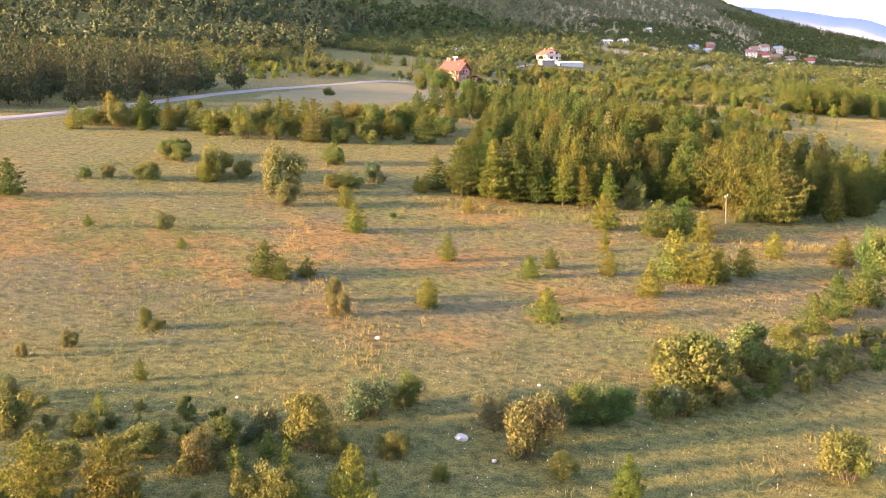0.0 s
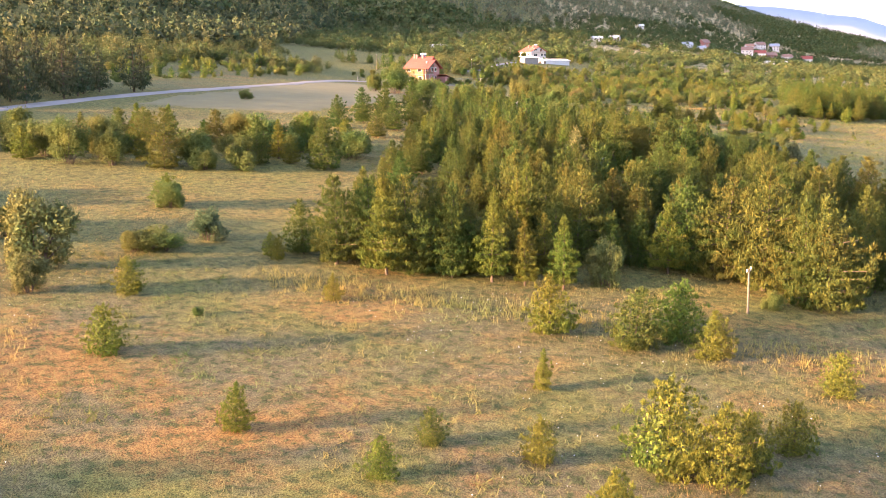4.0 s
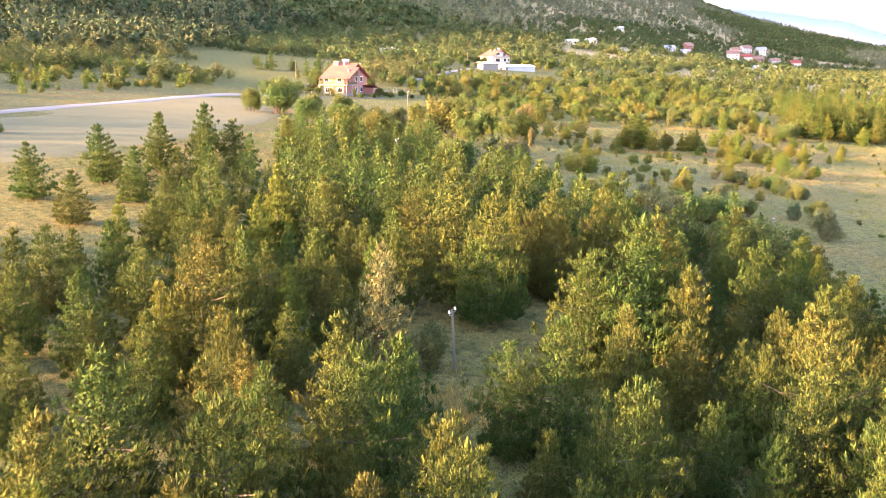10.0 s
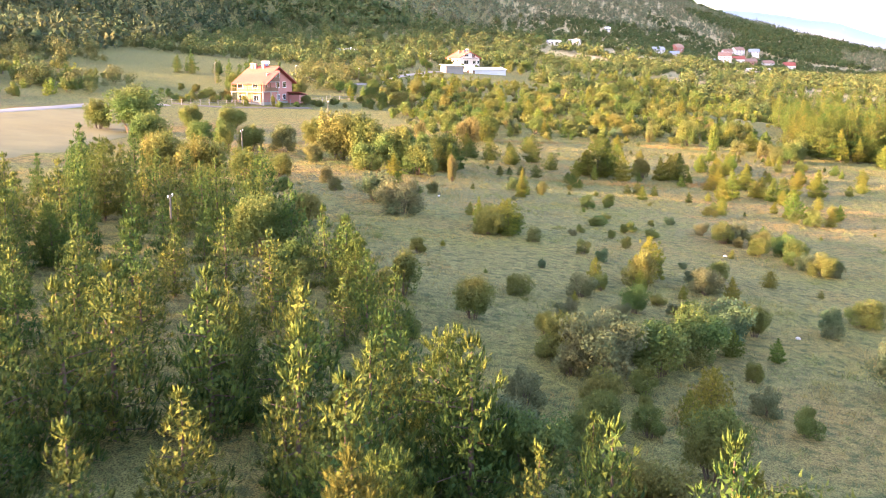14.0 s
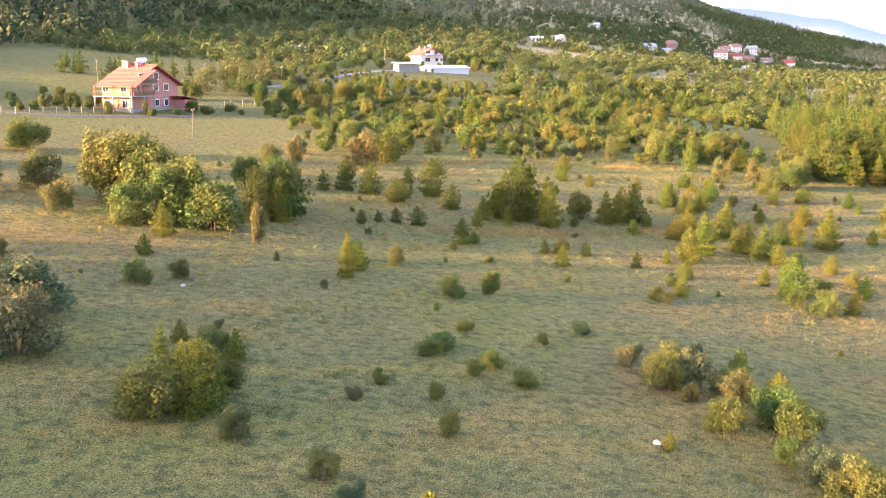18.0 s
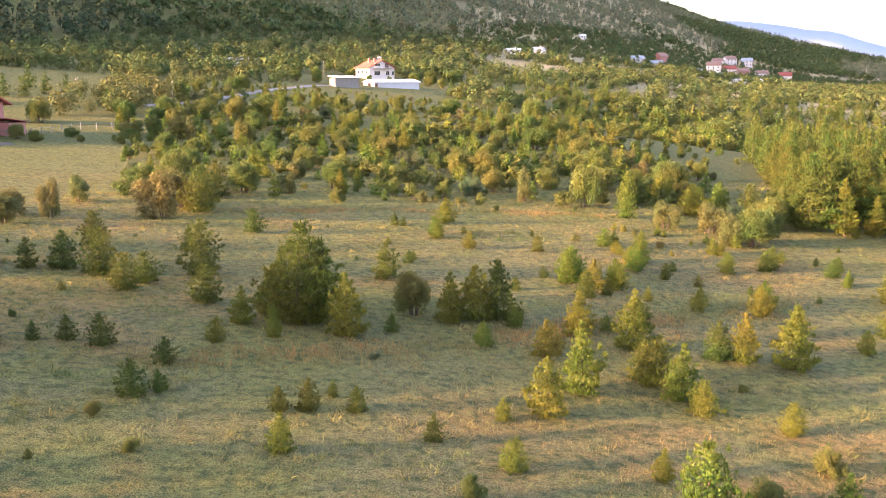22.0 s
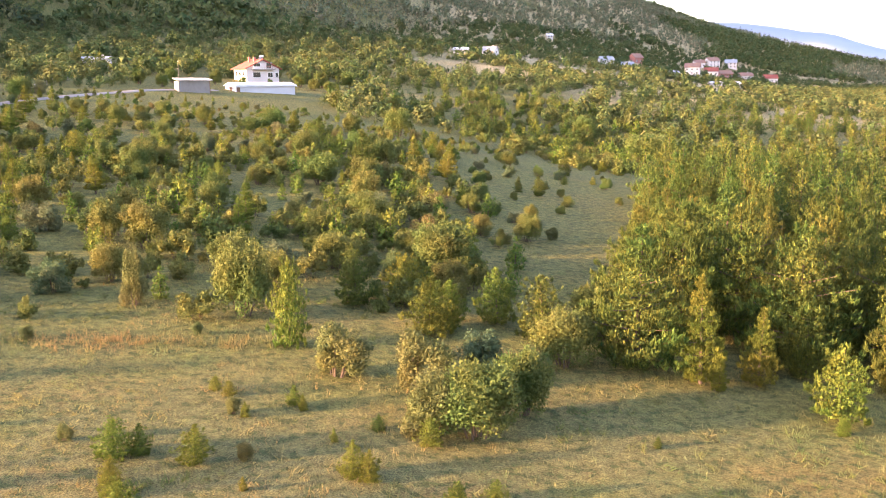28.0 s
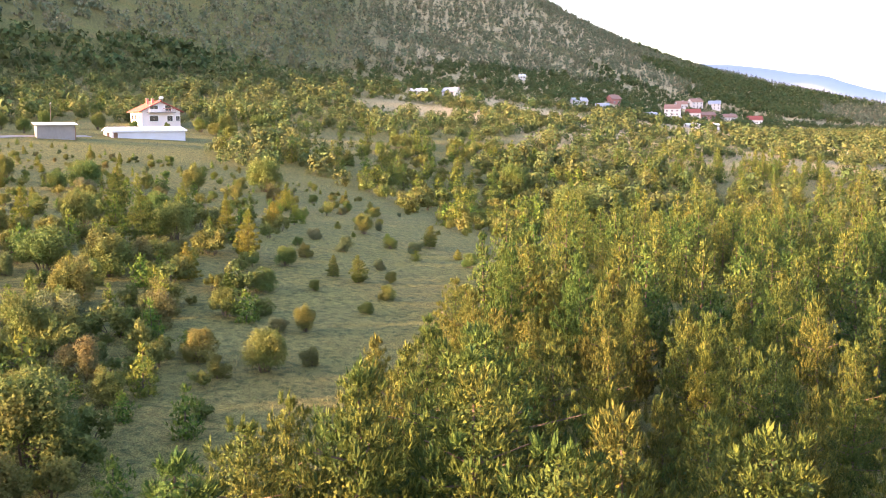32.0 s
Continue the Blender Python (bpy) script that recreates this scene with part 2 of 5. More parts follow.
def land(x, y):
    """Height of the ground."""
    x, y = np.asarray(x, float), np.asarray(y, float)
    u, v = soft_clip(x, -330, 420, 25) / 200, soft_clip(y, -150, 960, 25) / 200
    terms = (1, u, v, u * u, u * v, v * v, u**3, u * u * v, u * v * v, v**3)
    z = sum(c * t for c, t in zip(CUBIC, terms))
    for a, b, s, h in KNOLLS:
        z = z + h * np.exp(-((x - a) ** 2 + (y - b) ** 2) / (2 * s * s))
    # the mountain behind the valley, highest on the left and falling away to the right
    bear = np.degrees(np.arctan2(x - 60, np.maximum(y - 100, 1e-3)))
    far = np.hypot(x - 60, y - 100)
    top = np.interp(bear, MOUNTAIN_BEARING, MOUNTAIN_TOP)
    foot = np.interp(bear, MOUNTAIN_BEARING, MOUNTAIN_FOOT)
    s = np.clip((far - foot) / (1750 - foot), 0, 1)
    rise = top * (s * s * (3 - 2 * s) * 0.45 + s * 0.55)
    rise = rise * (1 + 0.10 * s * wobble(x, y, 190, 3)) + 9 * s * wobble(x, y, 90, 5)
    behind = np.clip((100 - y) / 200, 0, 1)
    z = z + rise * (1 - behind)
    near = np.exp(-(((x - 60) / 260) ** 2) - ((y - 220) / 400) ** 2)
    return z + near * (0.05 * wobble(x, y, 7.0, 1) + 0.02 * wobble(x, y, 4.0, 2))


MOUNTAIN_BEARING = (-90, -40, -25, -12, -3, 4, 8, 12, 16, 20, 25, 32, 90)
MOUNTAIN_TOP = (120, 300, 310, 300, 285, 236, 192, 143, 93, 56, 25, 10, 5)
MOUNTAIN_FOOT = (500, 420, 430, 560, 700, 800, 820, 880, 980, 1100, 1250, 1300, 1300)


def part(name, verts, faces, material, parent=None, label=""):
    me = bpy.data.meshes.new(name)
    if isinstance(verts, bmesh.types.BMesh):
        verts.to_mesh(me)
        verts.free()
        material = faces if material is None else material
    else:
        me.from_pydata(np.asarray(verts).tolist(), [], np.asarray(faces).tolist() if isinstance(faces, np.ndarray) else faces)
    me.materials.append(material)
    ob = new(name, me)
    ob.parent = parent
    return tagged(ob, label)


def spaced(low, high, step, reach_low, reach_high, grow=1.16):
    mid = list(np.arange(low, high + 0.1, step))
    a, d = low, step
    while a > reach_low:
        d *= grow
        a -= d
        mid.insert(0, a)
    a, d = high, step
    while a < reach_high:
        d = min(d * grow, 160)
        a += d
        mid.append(a)
    return np.array(mid)


def build_ground():
    xs, ys = spaced(-110, 230, 2.5, -4200, 4200), spaced(-60, 520, 2.5, -4200, 4700)
    gx, gy = np.meshgrid(xs, ys)
    gz = land(gx, gy)
    nx, ny = len(xs), len(ys)
    v = np.stack([gx, gy, gz], -1).reshape(-1, 3)
    i = (np.arange(ny - 1)[:, None] * nx + np.arange(nx - 1)[None]).ravel()
    f = np.stack([i, i + 1, i + 1 + nx, i + nx], 1)
    ob = part("ground", v, f, GROUND)
    ob.data.polygons.foreach_set("use_smooth", np.ones(len(f), bool))
    return tagged(ob, "rolling dry meadow and grassy valley floor", "ground", kind="structure")


build_ground()


# ---- plants ----
def blades(base, way, length, width, rng, face=None):
    """One slim leaf for each base point, pointing along way; face: the side it shows outwards."""
    way = way / np.linalg.norm(way, axis=1, keepdims=True)
    side = np.cross(way, rng.normal(size=way.shape) if face is None else face + rng.normal(0, 0.18, way.shape))
    side /= np.linalg.norm(side, axis=1, keepdims=True) + 1e-9
    n = len(base)
    length, width = np.broadcast_to(length, n)[:, None], np.broadcast_to(width, n)[:, None]
    v = np.stack([base - side * width * 0.5, base + side * width * 0.5, base + way * length], 1).reshape(-1, 3)
    return v, np.arange(3 * n).reshape(n, 3)


def shoots(base, way, length, radius, rng, sides=3):
    """Slim spindles: dense needle shoots, one for each base point."""
    way = way / np.linalg.norm(way, axis=1, keepdims=True)
    a = np.cross(way, rng.normal(size=way.shape))
    a /= np.linalg.norm(a, axis=1, keepdims=True) + 1e-9
    b = np.cross(way, a)
    n = len(base)
    length, radius = np.broadcast_to(length, n), np.broadcast_to(radius, n)
    ang = np.arange(sides) * 2 * np.pi / sides
    wide = radius[:, None] * rng.uniform(0.75, 1.25, (n, sides))
    ring = base[:, None] + (np.cos(ang) * wide)[..., None] * a[:, None] + (np.sin(ang) * wide)[..., None] * b[:, None]
    ring = ring + way[:, None] * (length[:, None] * rng.uniform(0.3, 0.62, (n, sides)))[..., None]
    foot, tip = base[:, None], (base + way * length[:, None])[:, None]
    v = np.concatenate([ring, tip, foot], 1).reshape(-1, 3)
    i = np.arange(n) * (sides + 2)
    tri = []
    for k in range(sides):
        e = (k + 1) % sides
        tri += [np.stack([i + k, i + e, i + sides], 1), np.stack([i + e, i + k, i + sides + 1], 1)]
    return v, np.stack(tri, 1).reshape(-1, 3)


def joined(pieces):
    vs, fs, at = [], [], 0
    for v, f in pieces:
        vs.append(v)
        fs.append(f + at)
        at += len(v)
    return np.concatenate(vs), np.concatenate(fs)


def tube(points, radii, sides=6):
    """A tapering limb through the points."""
    pts = np.asarray(points, float)
    ring = np.linspace(0, 2 * np.pi, sides, endpoint=False)
    v, f = [], []
    for k, (p, r) in enumerate(zip(pts, radii)):
        d = pts[min(k + 1, len(pts) - 1)] - pts[max(k - 1, 0)]
        d = d / (np.linalg.norm(d) + 1e-9)
        a = np.cross(d, (0.3, 0.9, 0.2))
        a /= np.linalg.norm(a)
        b = np.cross(d, a)
        v.append(p + r * (np.cos(ring)[:, None] * a + np.sin(ring)[:, None] * b))
        if k:
            for s in range(sides):
                a0, a1 = k * sides - sides + s, k * sides - sides + (s + 1) % sides
                f += [(a0, a1, a1 + sides), (a0, a1 + sides, a0 + sides)]
    return np.concatenate(v), np.array(f)


def scales(base, face, size, rng, loose=0.45):
    """One leaf clump for each base point, lying across the way the crown faces there."""
    face = face / (np.linalg.norm(face, axis=1, keepdims=True) + 1e-9) + rng.normal(0, loose, face.shape)
    face /= np.linalg.norm(face, axis=1, keepdims=True) + 1e-9
    a = np.cross(face, rng.normal(size=face.shape))
    a /= np.linalg.norm(a, axis=1, keepdims=True) + 1e-9
    b = np.cross(face, a)
    n = len(base)
    size = np.broadcast_to(size, n)[:, None]
    v = np.stack([base - a * size * 0.45 - b * size * 0.3, base + a * size * 0.45 - b * size * 0.3, base + b * size * 0.75], 1)
    return v.reshape(-1, 3), np.arange(3 * n).reshape(n, 3)


def pine_parts(rng, bare, wide, levels=11, around=7, clumps=11, leaves=12, tuft=0.034, peak=0.25, blunt=0.75, inner=2600, spread=0.55):
    """Trunk and crown of a pine one metre high: whorls of rising boughs set with round clumps of needles."""
    lean = rng.normal(0, 0.02, 2)
    trunk = [tube([(0, 0, -0.05), (lean[0] * 0.3, lean[1] * 0.3, 0.4), (lean[0], lean[1], 0.93)], (0.02, 0.013, 0.003))]
    waves = [(int(rng.integers(1, 4)), rng.uniform(3, 12), rng.uniform(0, 6.28), rng.uniform(0.04, 0.09)) for _ in range(5)]

    def outline(s, turn):
        s = np.clip(s, 0, 1)
        r = wide * np.minimum(0.7 + 0.3 * s / peak, 1) * np.where(s > peak, ((1 - s) / (1 - peak)) ** blunt, 1)
        return r * (1 + sum(q * np.sin(n * turn + f * s + p) for n, f, p, q in waves)) + 0.012

    # the inner mass of needles, mostly in shade
    u = 1 - rng.random(inner) ** 0.62
    turn = rng.uniform(0, 6.28, inner)
    rr = outline(u, turn) * rng.uniform(0.06, 0.85, inner)
    uz = bare + u * (1 - bare) * 0.95 + 0.15 * rr
    body = np.stack([lean[0] * uz + rr * np.cos(turn), lean[1] * uz + rr * np.sin(turn), uz], 1)
    mass = scales(body, np.stack([np.cos(turn), np.sin(turn), 0.5 + 0 * turn], 1), 3.4 / math.sqrt(inner) * wide * rng.uniform(0.6, 1.2, inner), rng, 0.5)
    # boughs
    at, out_way, size = [], [], []
    for k in range(levels):
        s = (k + rng.uniform(0.2, 0.8)) / levels
        n = max(3, int(round(around * (1.05 - 0.55 * s))))
        first = rng.uniform(0, 6.28)
        for j in range(n):
            turn = first + (j + rng.uniform(-0.25, 0.25)) * 6.283 / n
            reach = float(outline(np.array(s), np.array(turn))) * rng.uniform(0.82, 1.14)
            out, side = np.array([math.cos(turn), math.sin(turn), 0]), np.array([-math.sin(turn), math.cos(turn), 0])
            rise, curl = -0.12 + 0.42 * s, 0.1 + 0.2 * s
            z = bare + s * (1 - bare) * 0.96
            m = max(3, int(clumps * (0.3 + 0.7 * reach / wide)))
            q = 1 - (0.6 + 0.25 * s) * rng.random(m) ** 1.25
            f = rng.uniform(-1, 1, m) * spread * reach * np.sqrt(np.clip(1.15 - q, 0.05, 1))
            p = np.array([lean[0] * z, lean[1] * z, z]) + out * (reach * q)[:, None] + side * f[:, None]
            p[:, 2] += reach * (rise * q + curl * q * q) - 0.6 * f * f / reach + rng.normal(0, 0.3 * tuft, m)
            at.append(p)
            out_way.append(out * (0.75 - 0.35 * s) + side * (f / reach)[:, None] * 0.6 + np.tile((0, 0, 0.55), (m, 1)))
            size.append(tuft * (1.12 - 0.35 * s) * rng.uniform(0.7, 1.25, m))
            if k < levels * 0.6 and j % 3 == 0:
                trunk.append(tube([(lean[0] * z, lean[1] * z, z), tuple(p[np.argmax(q)])], (0.006, 0.002), 3))
    at, out_way, size = np.concatenate(at), np.concatenate(out_way), np.concatenate(size)
    # each clump: needles over the outer half of a small ball, with a few upright candles
    many = np.repeat(np.arange(len(at)), leaves)
    d = rng.normal(size=(len(many), 3)) * (1, 1, 0.9) + out_way[many] * 1.5
    d /= np.linalg.norm(d, axis=1, keepdims=True)
    big = size[many, None]
    grow = d * 0.55 + out_way[many] * 0.35 + (0, 0, 0.55) + rng.normal(0, 0.2, d.shape)
    made = [mass, blades(at[many] + d * big * rng.uniform(0.35, 0.85, (len(many), 1)) - (0, 0, 0.01), grow, big[:, 0] * rng.uniform(0.7, 1.2, len(many)), big[:, 0] * 0.28, rng, d)]
    up = at[::2] + rng.normal(0, 0.3, (len(at[::2]), 3)) * size[::2, None]
    made.append(shoots(up, out_way[::2] * 0.35 + (0, 0, 0.8) + rng.normal(0, 0.12, up.shape), size[::2] * 1.7, size[::2] * 0.24, rng))
    lead = np.tile((lean[0], lean[1], 0.94), (5, 1)) + rng.normal(0, 0.01, (5, 3))
    made.append(shoots(lead, np.array((0, 0, 1.0)) + rng.normal(0, 0.22, (5, 3)), tuft * np.linspace(2.0, 1.1, 5), tuft * 0.26, rng))
    return joined(trunk), joined(made)


def bush_parts(rng, h, wide, lobes, leaves, blade, low=0.06, stems=5):
    """Stems and crown of a leafy shrub or broad tree: uneven lobes of leaves on forking limbs."""
    wood, base, way = [], [], []
    for k in range(lobes):
        a, rr = rng.uniform(0, 6.28), wide * h * math.sqrt(rng.random()) * 0.8
        top = rng.uniform(0.16 if low < 0.07 else 0.28, 0.84) * h * (1 - 0.35 * rr / (wide * h))
        c = np.array([rr * math.cos(a), rr * math.sin(a), max(top, low * h + 0.1 * h)])
        size = np.array([rng.uniform(0.09, 0.22) * h * (0.6 + wide), rng.uniform(0.09, 0.22) * h * (0.6 + wide), rng.uniform(0.11, 0.22) * h])
        if k < stems * 2:
            wood.append(tube([(c[0] * 0.12, c[1] * 0.12, -0.2), (c[0] * 0.5, c[1] * 0.5, c[2] * 0.45), tuple(c)], (0.014 * h, 0.009 * h, 0.003 * h), 4))
        d = rng.normal(size=(leaves, 3))
        d /= np.linalg.norm(d, axis=1, keepdims=True)
        far = rng.uniform(0.62, 1.1, (leaves, 1))
        far[::6] *= 1.2
        p = c + d * size * far
        p[:, 2] = np.maximum(p[:, 2], low * h * rng.random(leaves))
        base.append(p)
        way.append(d + (0, 0, 0.25))
    base, way = np.concatenate(base), np.concatenate(way)
    s = blade * rng.uniform(0.55, 1.4, len(base))
    flat, stick = np.arange(len(base)) % 3 > 0, np.arange(len(base)) % 3 == 0
    up = way[stick] + rng.normal(0, 0.5, (stick.sum(), 3)) + (0, 0, 0.5)
    return joined(wood), joined([scales(base[flat], way[flat], s[flat] * 1.1, rng, 0.5), blades(base[stick], up, s[stick] * 1.3, s[stick] * 0.5, rng)])


def plant(name, made, leaf, bark=BARK):
    """A plant one metre high at the origin, to be copied."""
    (tv, tf), (cv, cf) = made
    root = new(name)
    part("trunk", tv, tf, bark, root)
    part("crown", cv, cf, leaf, root)
    return root


rng = np.random.default_rng(7)
KINDS = {}


def kind(key, name, leaf, label, category, group, makers):
    KINDS[key] = ([plant(name, m, leaf) for m in makers], label, category, group)


kind("tall", "pine_tree", NEEDLE, "tall dense green pine with sunlit needle tips", "pine tree", "pines of the plantation",
     [pine_parts(rng, b, w, lv, 7, 14, 22, 0.029, k, e, 5600) for b, w, k, e, lv in ((0.03, 0.33, 0.24, 0.8, 11), (0.05, 0.30, 0.3, 0.72, 12), (0.02, 0.37, 0.24, 0.72, 11), (0.05, 0.32, 0.34, 0.62, 12), (0.03, 0.36, 0.2, 0.85, 11), (0.05, 0.28, 0.25, 0.8, 12), (0.02, 0.36, 0.35, 0.6, 11))])
kind("slim", "slender_pine", YOUNG, "slender upright pine with bare lower trunk", "pine tree", "slender pines at the wood's edge",
     [pine_parts(rng, b, w, 12, 6, 12, 27, 0.028, 0.25, 0.85, 3400) for b, w in ((0.07, 0.23), (0.1, 0.25), (0.05, 0.21))])
kind("young", "young_pine", YOUNG, "bushy young yellow-green pine in the meadow grass", "pine sapling", "young pines on the meadow",
     [pine_parts(rng, 0.02, w, 9, 6, 10, 22, 0.042, 0.25, e, 2000) for w, e in ((0.38, 0.75), (0.45, 0.65), (0.34, 0.85), (0.5, 0.6), (0.4, 0.7))])
kind("dark_young", "young_pine", NEEDLE, "bushy dark green young pine on the meadow", "pine sapling", "young pines on the meadow",
     [pine_parts(rng, 0.02, w, 9, 6, 10, 22, 0.042, 0.28, e, 2200) for w, e in ((0.42, 0.7), (0.5, 0.6), (0.37, 0.75), (0.46, 0.55))])
kind("pale", "pale_pine", PALE, "thin pale pine with dry straw-coloured needles", "pine tree", "dry pines",
     [pine_parts(rng, 0.06, w, 12, 6, 10, 18, 0.03, 0.24, 0.85, 1900) for w in (0.29, 0.26)])
kind("bush", "shrub", LEAF, "leafy green shrub growing on the meadow", "shrub", "meadow shrubs",
     [bush_parts(rng, 1.0, w, n + 5, 380, 0.036) for w, n in ((0.45, 13), (0.52, 15), (0.38, 11), (0.6, 16))])
kind("tree", "broadleaf_tree", LEAF, "round broadleaf tree with a dense uneven crown", "tree", "broadleaf trees",
     [bush_parts(rng, 1.0, w, n + 10, 360, 0.029, 0.08) for w, n in ((0.36, 22), (0.43, 24), (0.31, 20), (0.4, 18))])
kind("silver", "silver_shrub", SILVER, "grey-leaved wild shrub with silvery foliage", "shrub", "silvery shrubs",
     [bush_parts(rng, 1.0, w, n + 5, 380, 0.034) for w, n in ((0.48, 13), (0.4, 12))])
kind("rust", "dry_shrub", RUST, "dry straw-brown shrub with withered leaves", "shrub", "withered shrubs",
     [bush_parts(rng, 1.0, w, n + 5, 380, 0.034) for w, n in ((0.46, 14), (0.42, 12))])
LIGHT = {
    "pine": ([pine_parts(rng, 0.04, w, 7, 5, 5, 7, 0.06, 0.25, e, 300) for w, e in ((0.27, 0.75), (0.31, 0.65), (0.24, 0.8))], NEEDLE),
    "fine_pine": ([pine_parts(rng, 0.03, w, 9, 6, 6, 8, 0.046, 0.26, e, 800) for w, e in ((0.24, 0.78), (0.27, 0.7), (0.21, 0.82))], NEEDLE),
    "dark_pine": ([pine_parts(rng, 0.04, w, 7, 5, 5, 7, 0.06, 0.25, e, 300) for w, e in ((0.25, 0.75), (0.29, 0.65), (0.22, 0.8))], FOOTPINE),
    "leafy": ([bush_parts(rng, 1.0, w, 9, 130, 0.07, stems=2) for w in (0.45, 0.55, 0.4)], LEAF),
    "sapling": ([pine_parts(rng, 0.01, w, 5, 5, 4, 7, 0.085, 0.28, 0.7, 200) for w in (0.36, 0.44)], YOUNG),
}


def massed(name, model, rows, label, category):
    """Plants too many to count, joined into one mesh."""
    models, leaf = LIGHT[model]
    vs, fs, slot, at = [], [], [], 0
    for x, y, h in rows:
        (tv, tf), (cv, cf) = models[int(rng.integers(len(models)))]
        a = rng.uniform(0, 6.28)
        turn = np.array([[math.cos(a), math.sin(a), 0], [-math.sin(a), math.cos(a), 0], [0, 0, 1]])
        place = np.array([x, y, float(land(x, y)) - 0.05])
        wide = np.array([rng.uniform(0.9, 1.15)] * 2 + [1.0]) * h
        for k, (v, f) in enumerate(((tv, tf), (cv, cf))):
            vs.append((v * wide) @ turn + place)
            fs.append(f + at)
            slot.append(np.full(len(f), k))
            at += len(v)
    ob = quick_mesh(name, np.concatenate(vs), np.concatenate(fs), BARK)
    ob.data.materials.append(leaf)
    ob.data.polygons.foreach_set("material_index", np.concatenate(slot).astype(np.int32))
    return tagged(ob, label, category, kind="stuff")


def quick_mesh(name, v, f, material):
    me = bpy.data.meshes.new(name)
    me.vertices.add(len(v))
    me.vertices.foreach_set("co", np.ascontiguousarray(v, dtype=np.float32).ravel())
    me.loops.add(len(f) * 3)
    me.loops.foreach_set("vertex_index", f.ravel().astype(np.int32))
    me.polygons.add(len(f))
    me.polygons.foreach_set("loop_start", np.arange(len(f), dtype=np.int32) * 3)
    me.update(calc_edges=True)
    me.materials.append(material)
    return new(name, me)


TAKEN = []


def put(key, x, y, h, stretch=1.0):
    h = min(h, 10.5)
    TAKEN.append((x, y, h))
    models, label, category, group = KINDS[key]
    src = models[int(rng.integers(len(models)))]
    m = pose(x, y, float(land(x, y)) - 0.03, rng.normal(0, 1.5), rng.normal(0, 1.5), rng.uniform(0, 360))
    s = rng.uniform(0.92, 1.08) * stretch
    ob = copy_thing(src, m @ Matrix.Diagonal((h * s, h * s, h, 1)))
    return tagged(ob, label, category, group)


def inside(x, y, ring):
    hit = False
    for (a, b), (c, d) in zip(ring, ring[1:] + ring[:1]):
        if (b > y) != (d > y) and x < a + (c - a) * (y - b) / (d - b):
            hit = not hit
    return hit


def strew(ring, count, gap, seed):
    """Places within the ring, no two nearer than gap."""
    r = np.random.default_rng(seed)
    (x0, y0), (x1, y1) = np.min(ring, 0), np.max(ring, 0)
    got = []
    for _ in range(count * 30):
        x, y = r.uniform(x0, x1), r.uniform(y0, y1)
        if inside(x, y, ring) and all((x - a) ** 2 + (y - b) ** 2 > gap * gap for a, b in got) and all((x - a) ** 2 + (y - b) ** 2 > (0.75 * gap) ** 2 for a, b, _ in TAKEN):
            got.append((x, y))
            if len(got) == count:
                break
    return got


# ---- more materials ----
ROOF_RED = plain_material("red_roof_tiles", (0.30, 0.075, 0.05), 0.8, 0.3, 2)
ROOF_OLD = plain_material("weathered_roof_tiles", (0.30, 0.17, 0.125), 0.9, 0.4, 2)
ROOF_GREY = plain_material("grey_sheet_roof", (0.36, 0.38, 0.42), 0.6, 0.3, 2, 0.2)
ROOF_WHITE = plain_material("white_sheet_roof", (0.74, 0.74, 0.76), 0.45, 0.15, 1)
WALL_YELLOW = plain_material("ochre_render", (0.44, 0.25, 0.11), 0.9, 0.15, 2)
WALL_SALMON = plain_material("salmon_render", (0.40, 0.17, 0.14), 0.9, 0.15, 2)
WALL_WHITE = plain_material("white_render", (0.68, 0.61, 0.59), 0.9, 0.12, 2)
WALL_GREY = plain_material("pale_block_wall", (0.58, 0.57, 0.60), 0.9, 0.2, 2)
PLANK = plain_material("grey_planks", (0.26, 0.25, 0.24), 0.9, 0.35, 4)
FRAME = plain_material("white_window_frame", (0.8, 0.8, 0.8), 0.4, 0.1)
CONCRETE = plain_material("concrete", (0.30, 0.28, 0.255), 0.9, 0.25, 3)
WOOD = plain_material("brown_wood", (0.20, 0.11, 0.06), 0.8, 0.35, 5)
POLEWOOD = plain_material("grey_weathered_pole", (0.17, 0.145, 0.11), 0.9, 0.3, 6)
STONE = plain_material("pale_stone", (0.52, 0.48, 0.44), 0.9, 0.3, 4)
GRAVEL = plain_material("gravel_road", (0.25, 0.22, 0.195), 0.95, 0.25, 1.5, bump=0.5)
SOIL = plain_material("bare_soil", (0.12, 0.10, 0.08), 0.95, 0.35, 1.5, bump=0.6)
METAL = plain_material("steel", (0.55, 0.56, 0.58), 0.35, 0.1, 2, 0.8)
PANEL = plain_material("solar_panel", (0.03, 0.05, 0.12), 0.25, 0.2, 2)
m_glass, g_nt, g_b = shader("window_glass")
g_b.inputs["Base Color"].default_value, g_b.inputs["Roughness"].default_value = (0.03, 0.035, 0.04, 1), 0.06
g_b.inputs["Specular IOR Level"].default_value = 0.8
GLASS = m_glass
STUBBLE = plain_material("mown_field", (0.15, 0.132, 0.042), 0.95, 0.5, 0.8, bump=0.7)


# ---- buildings ----
def box(size, at, bevel=0.0):
    bm = bmesh.new()
    bmesh.ops.create_cube(bm, size=1, matrix=Matrix.Translation(at) @ Matrix.Diagonal((*size, 1)))
    if bevel:
        bmesh.ops.bevel(bm, geom=bm.edges[:], offset=bevel, segments=1, affect="EDGES")
    return bm


def solid(name, size, at, material, parent, label="", bevel=0.0):
    return part(name, box(size, at, bevel), material, None, parent, label)


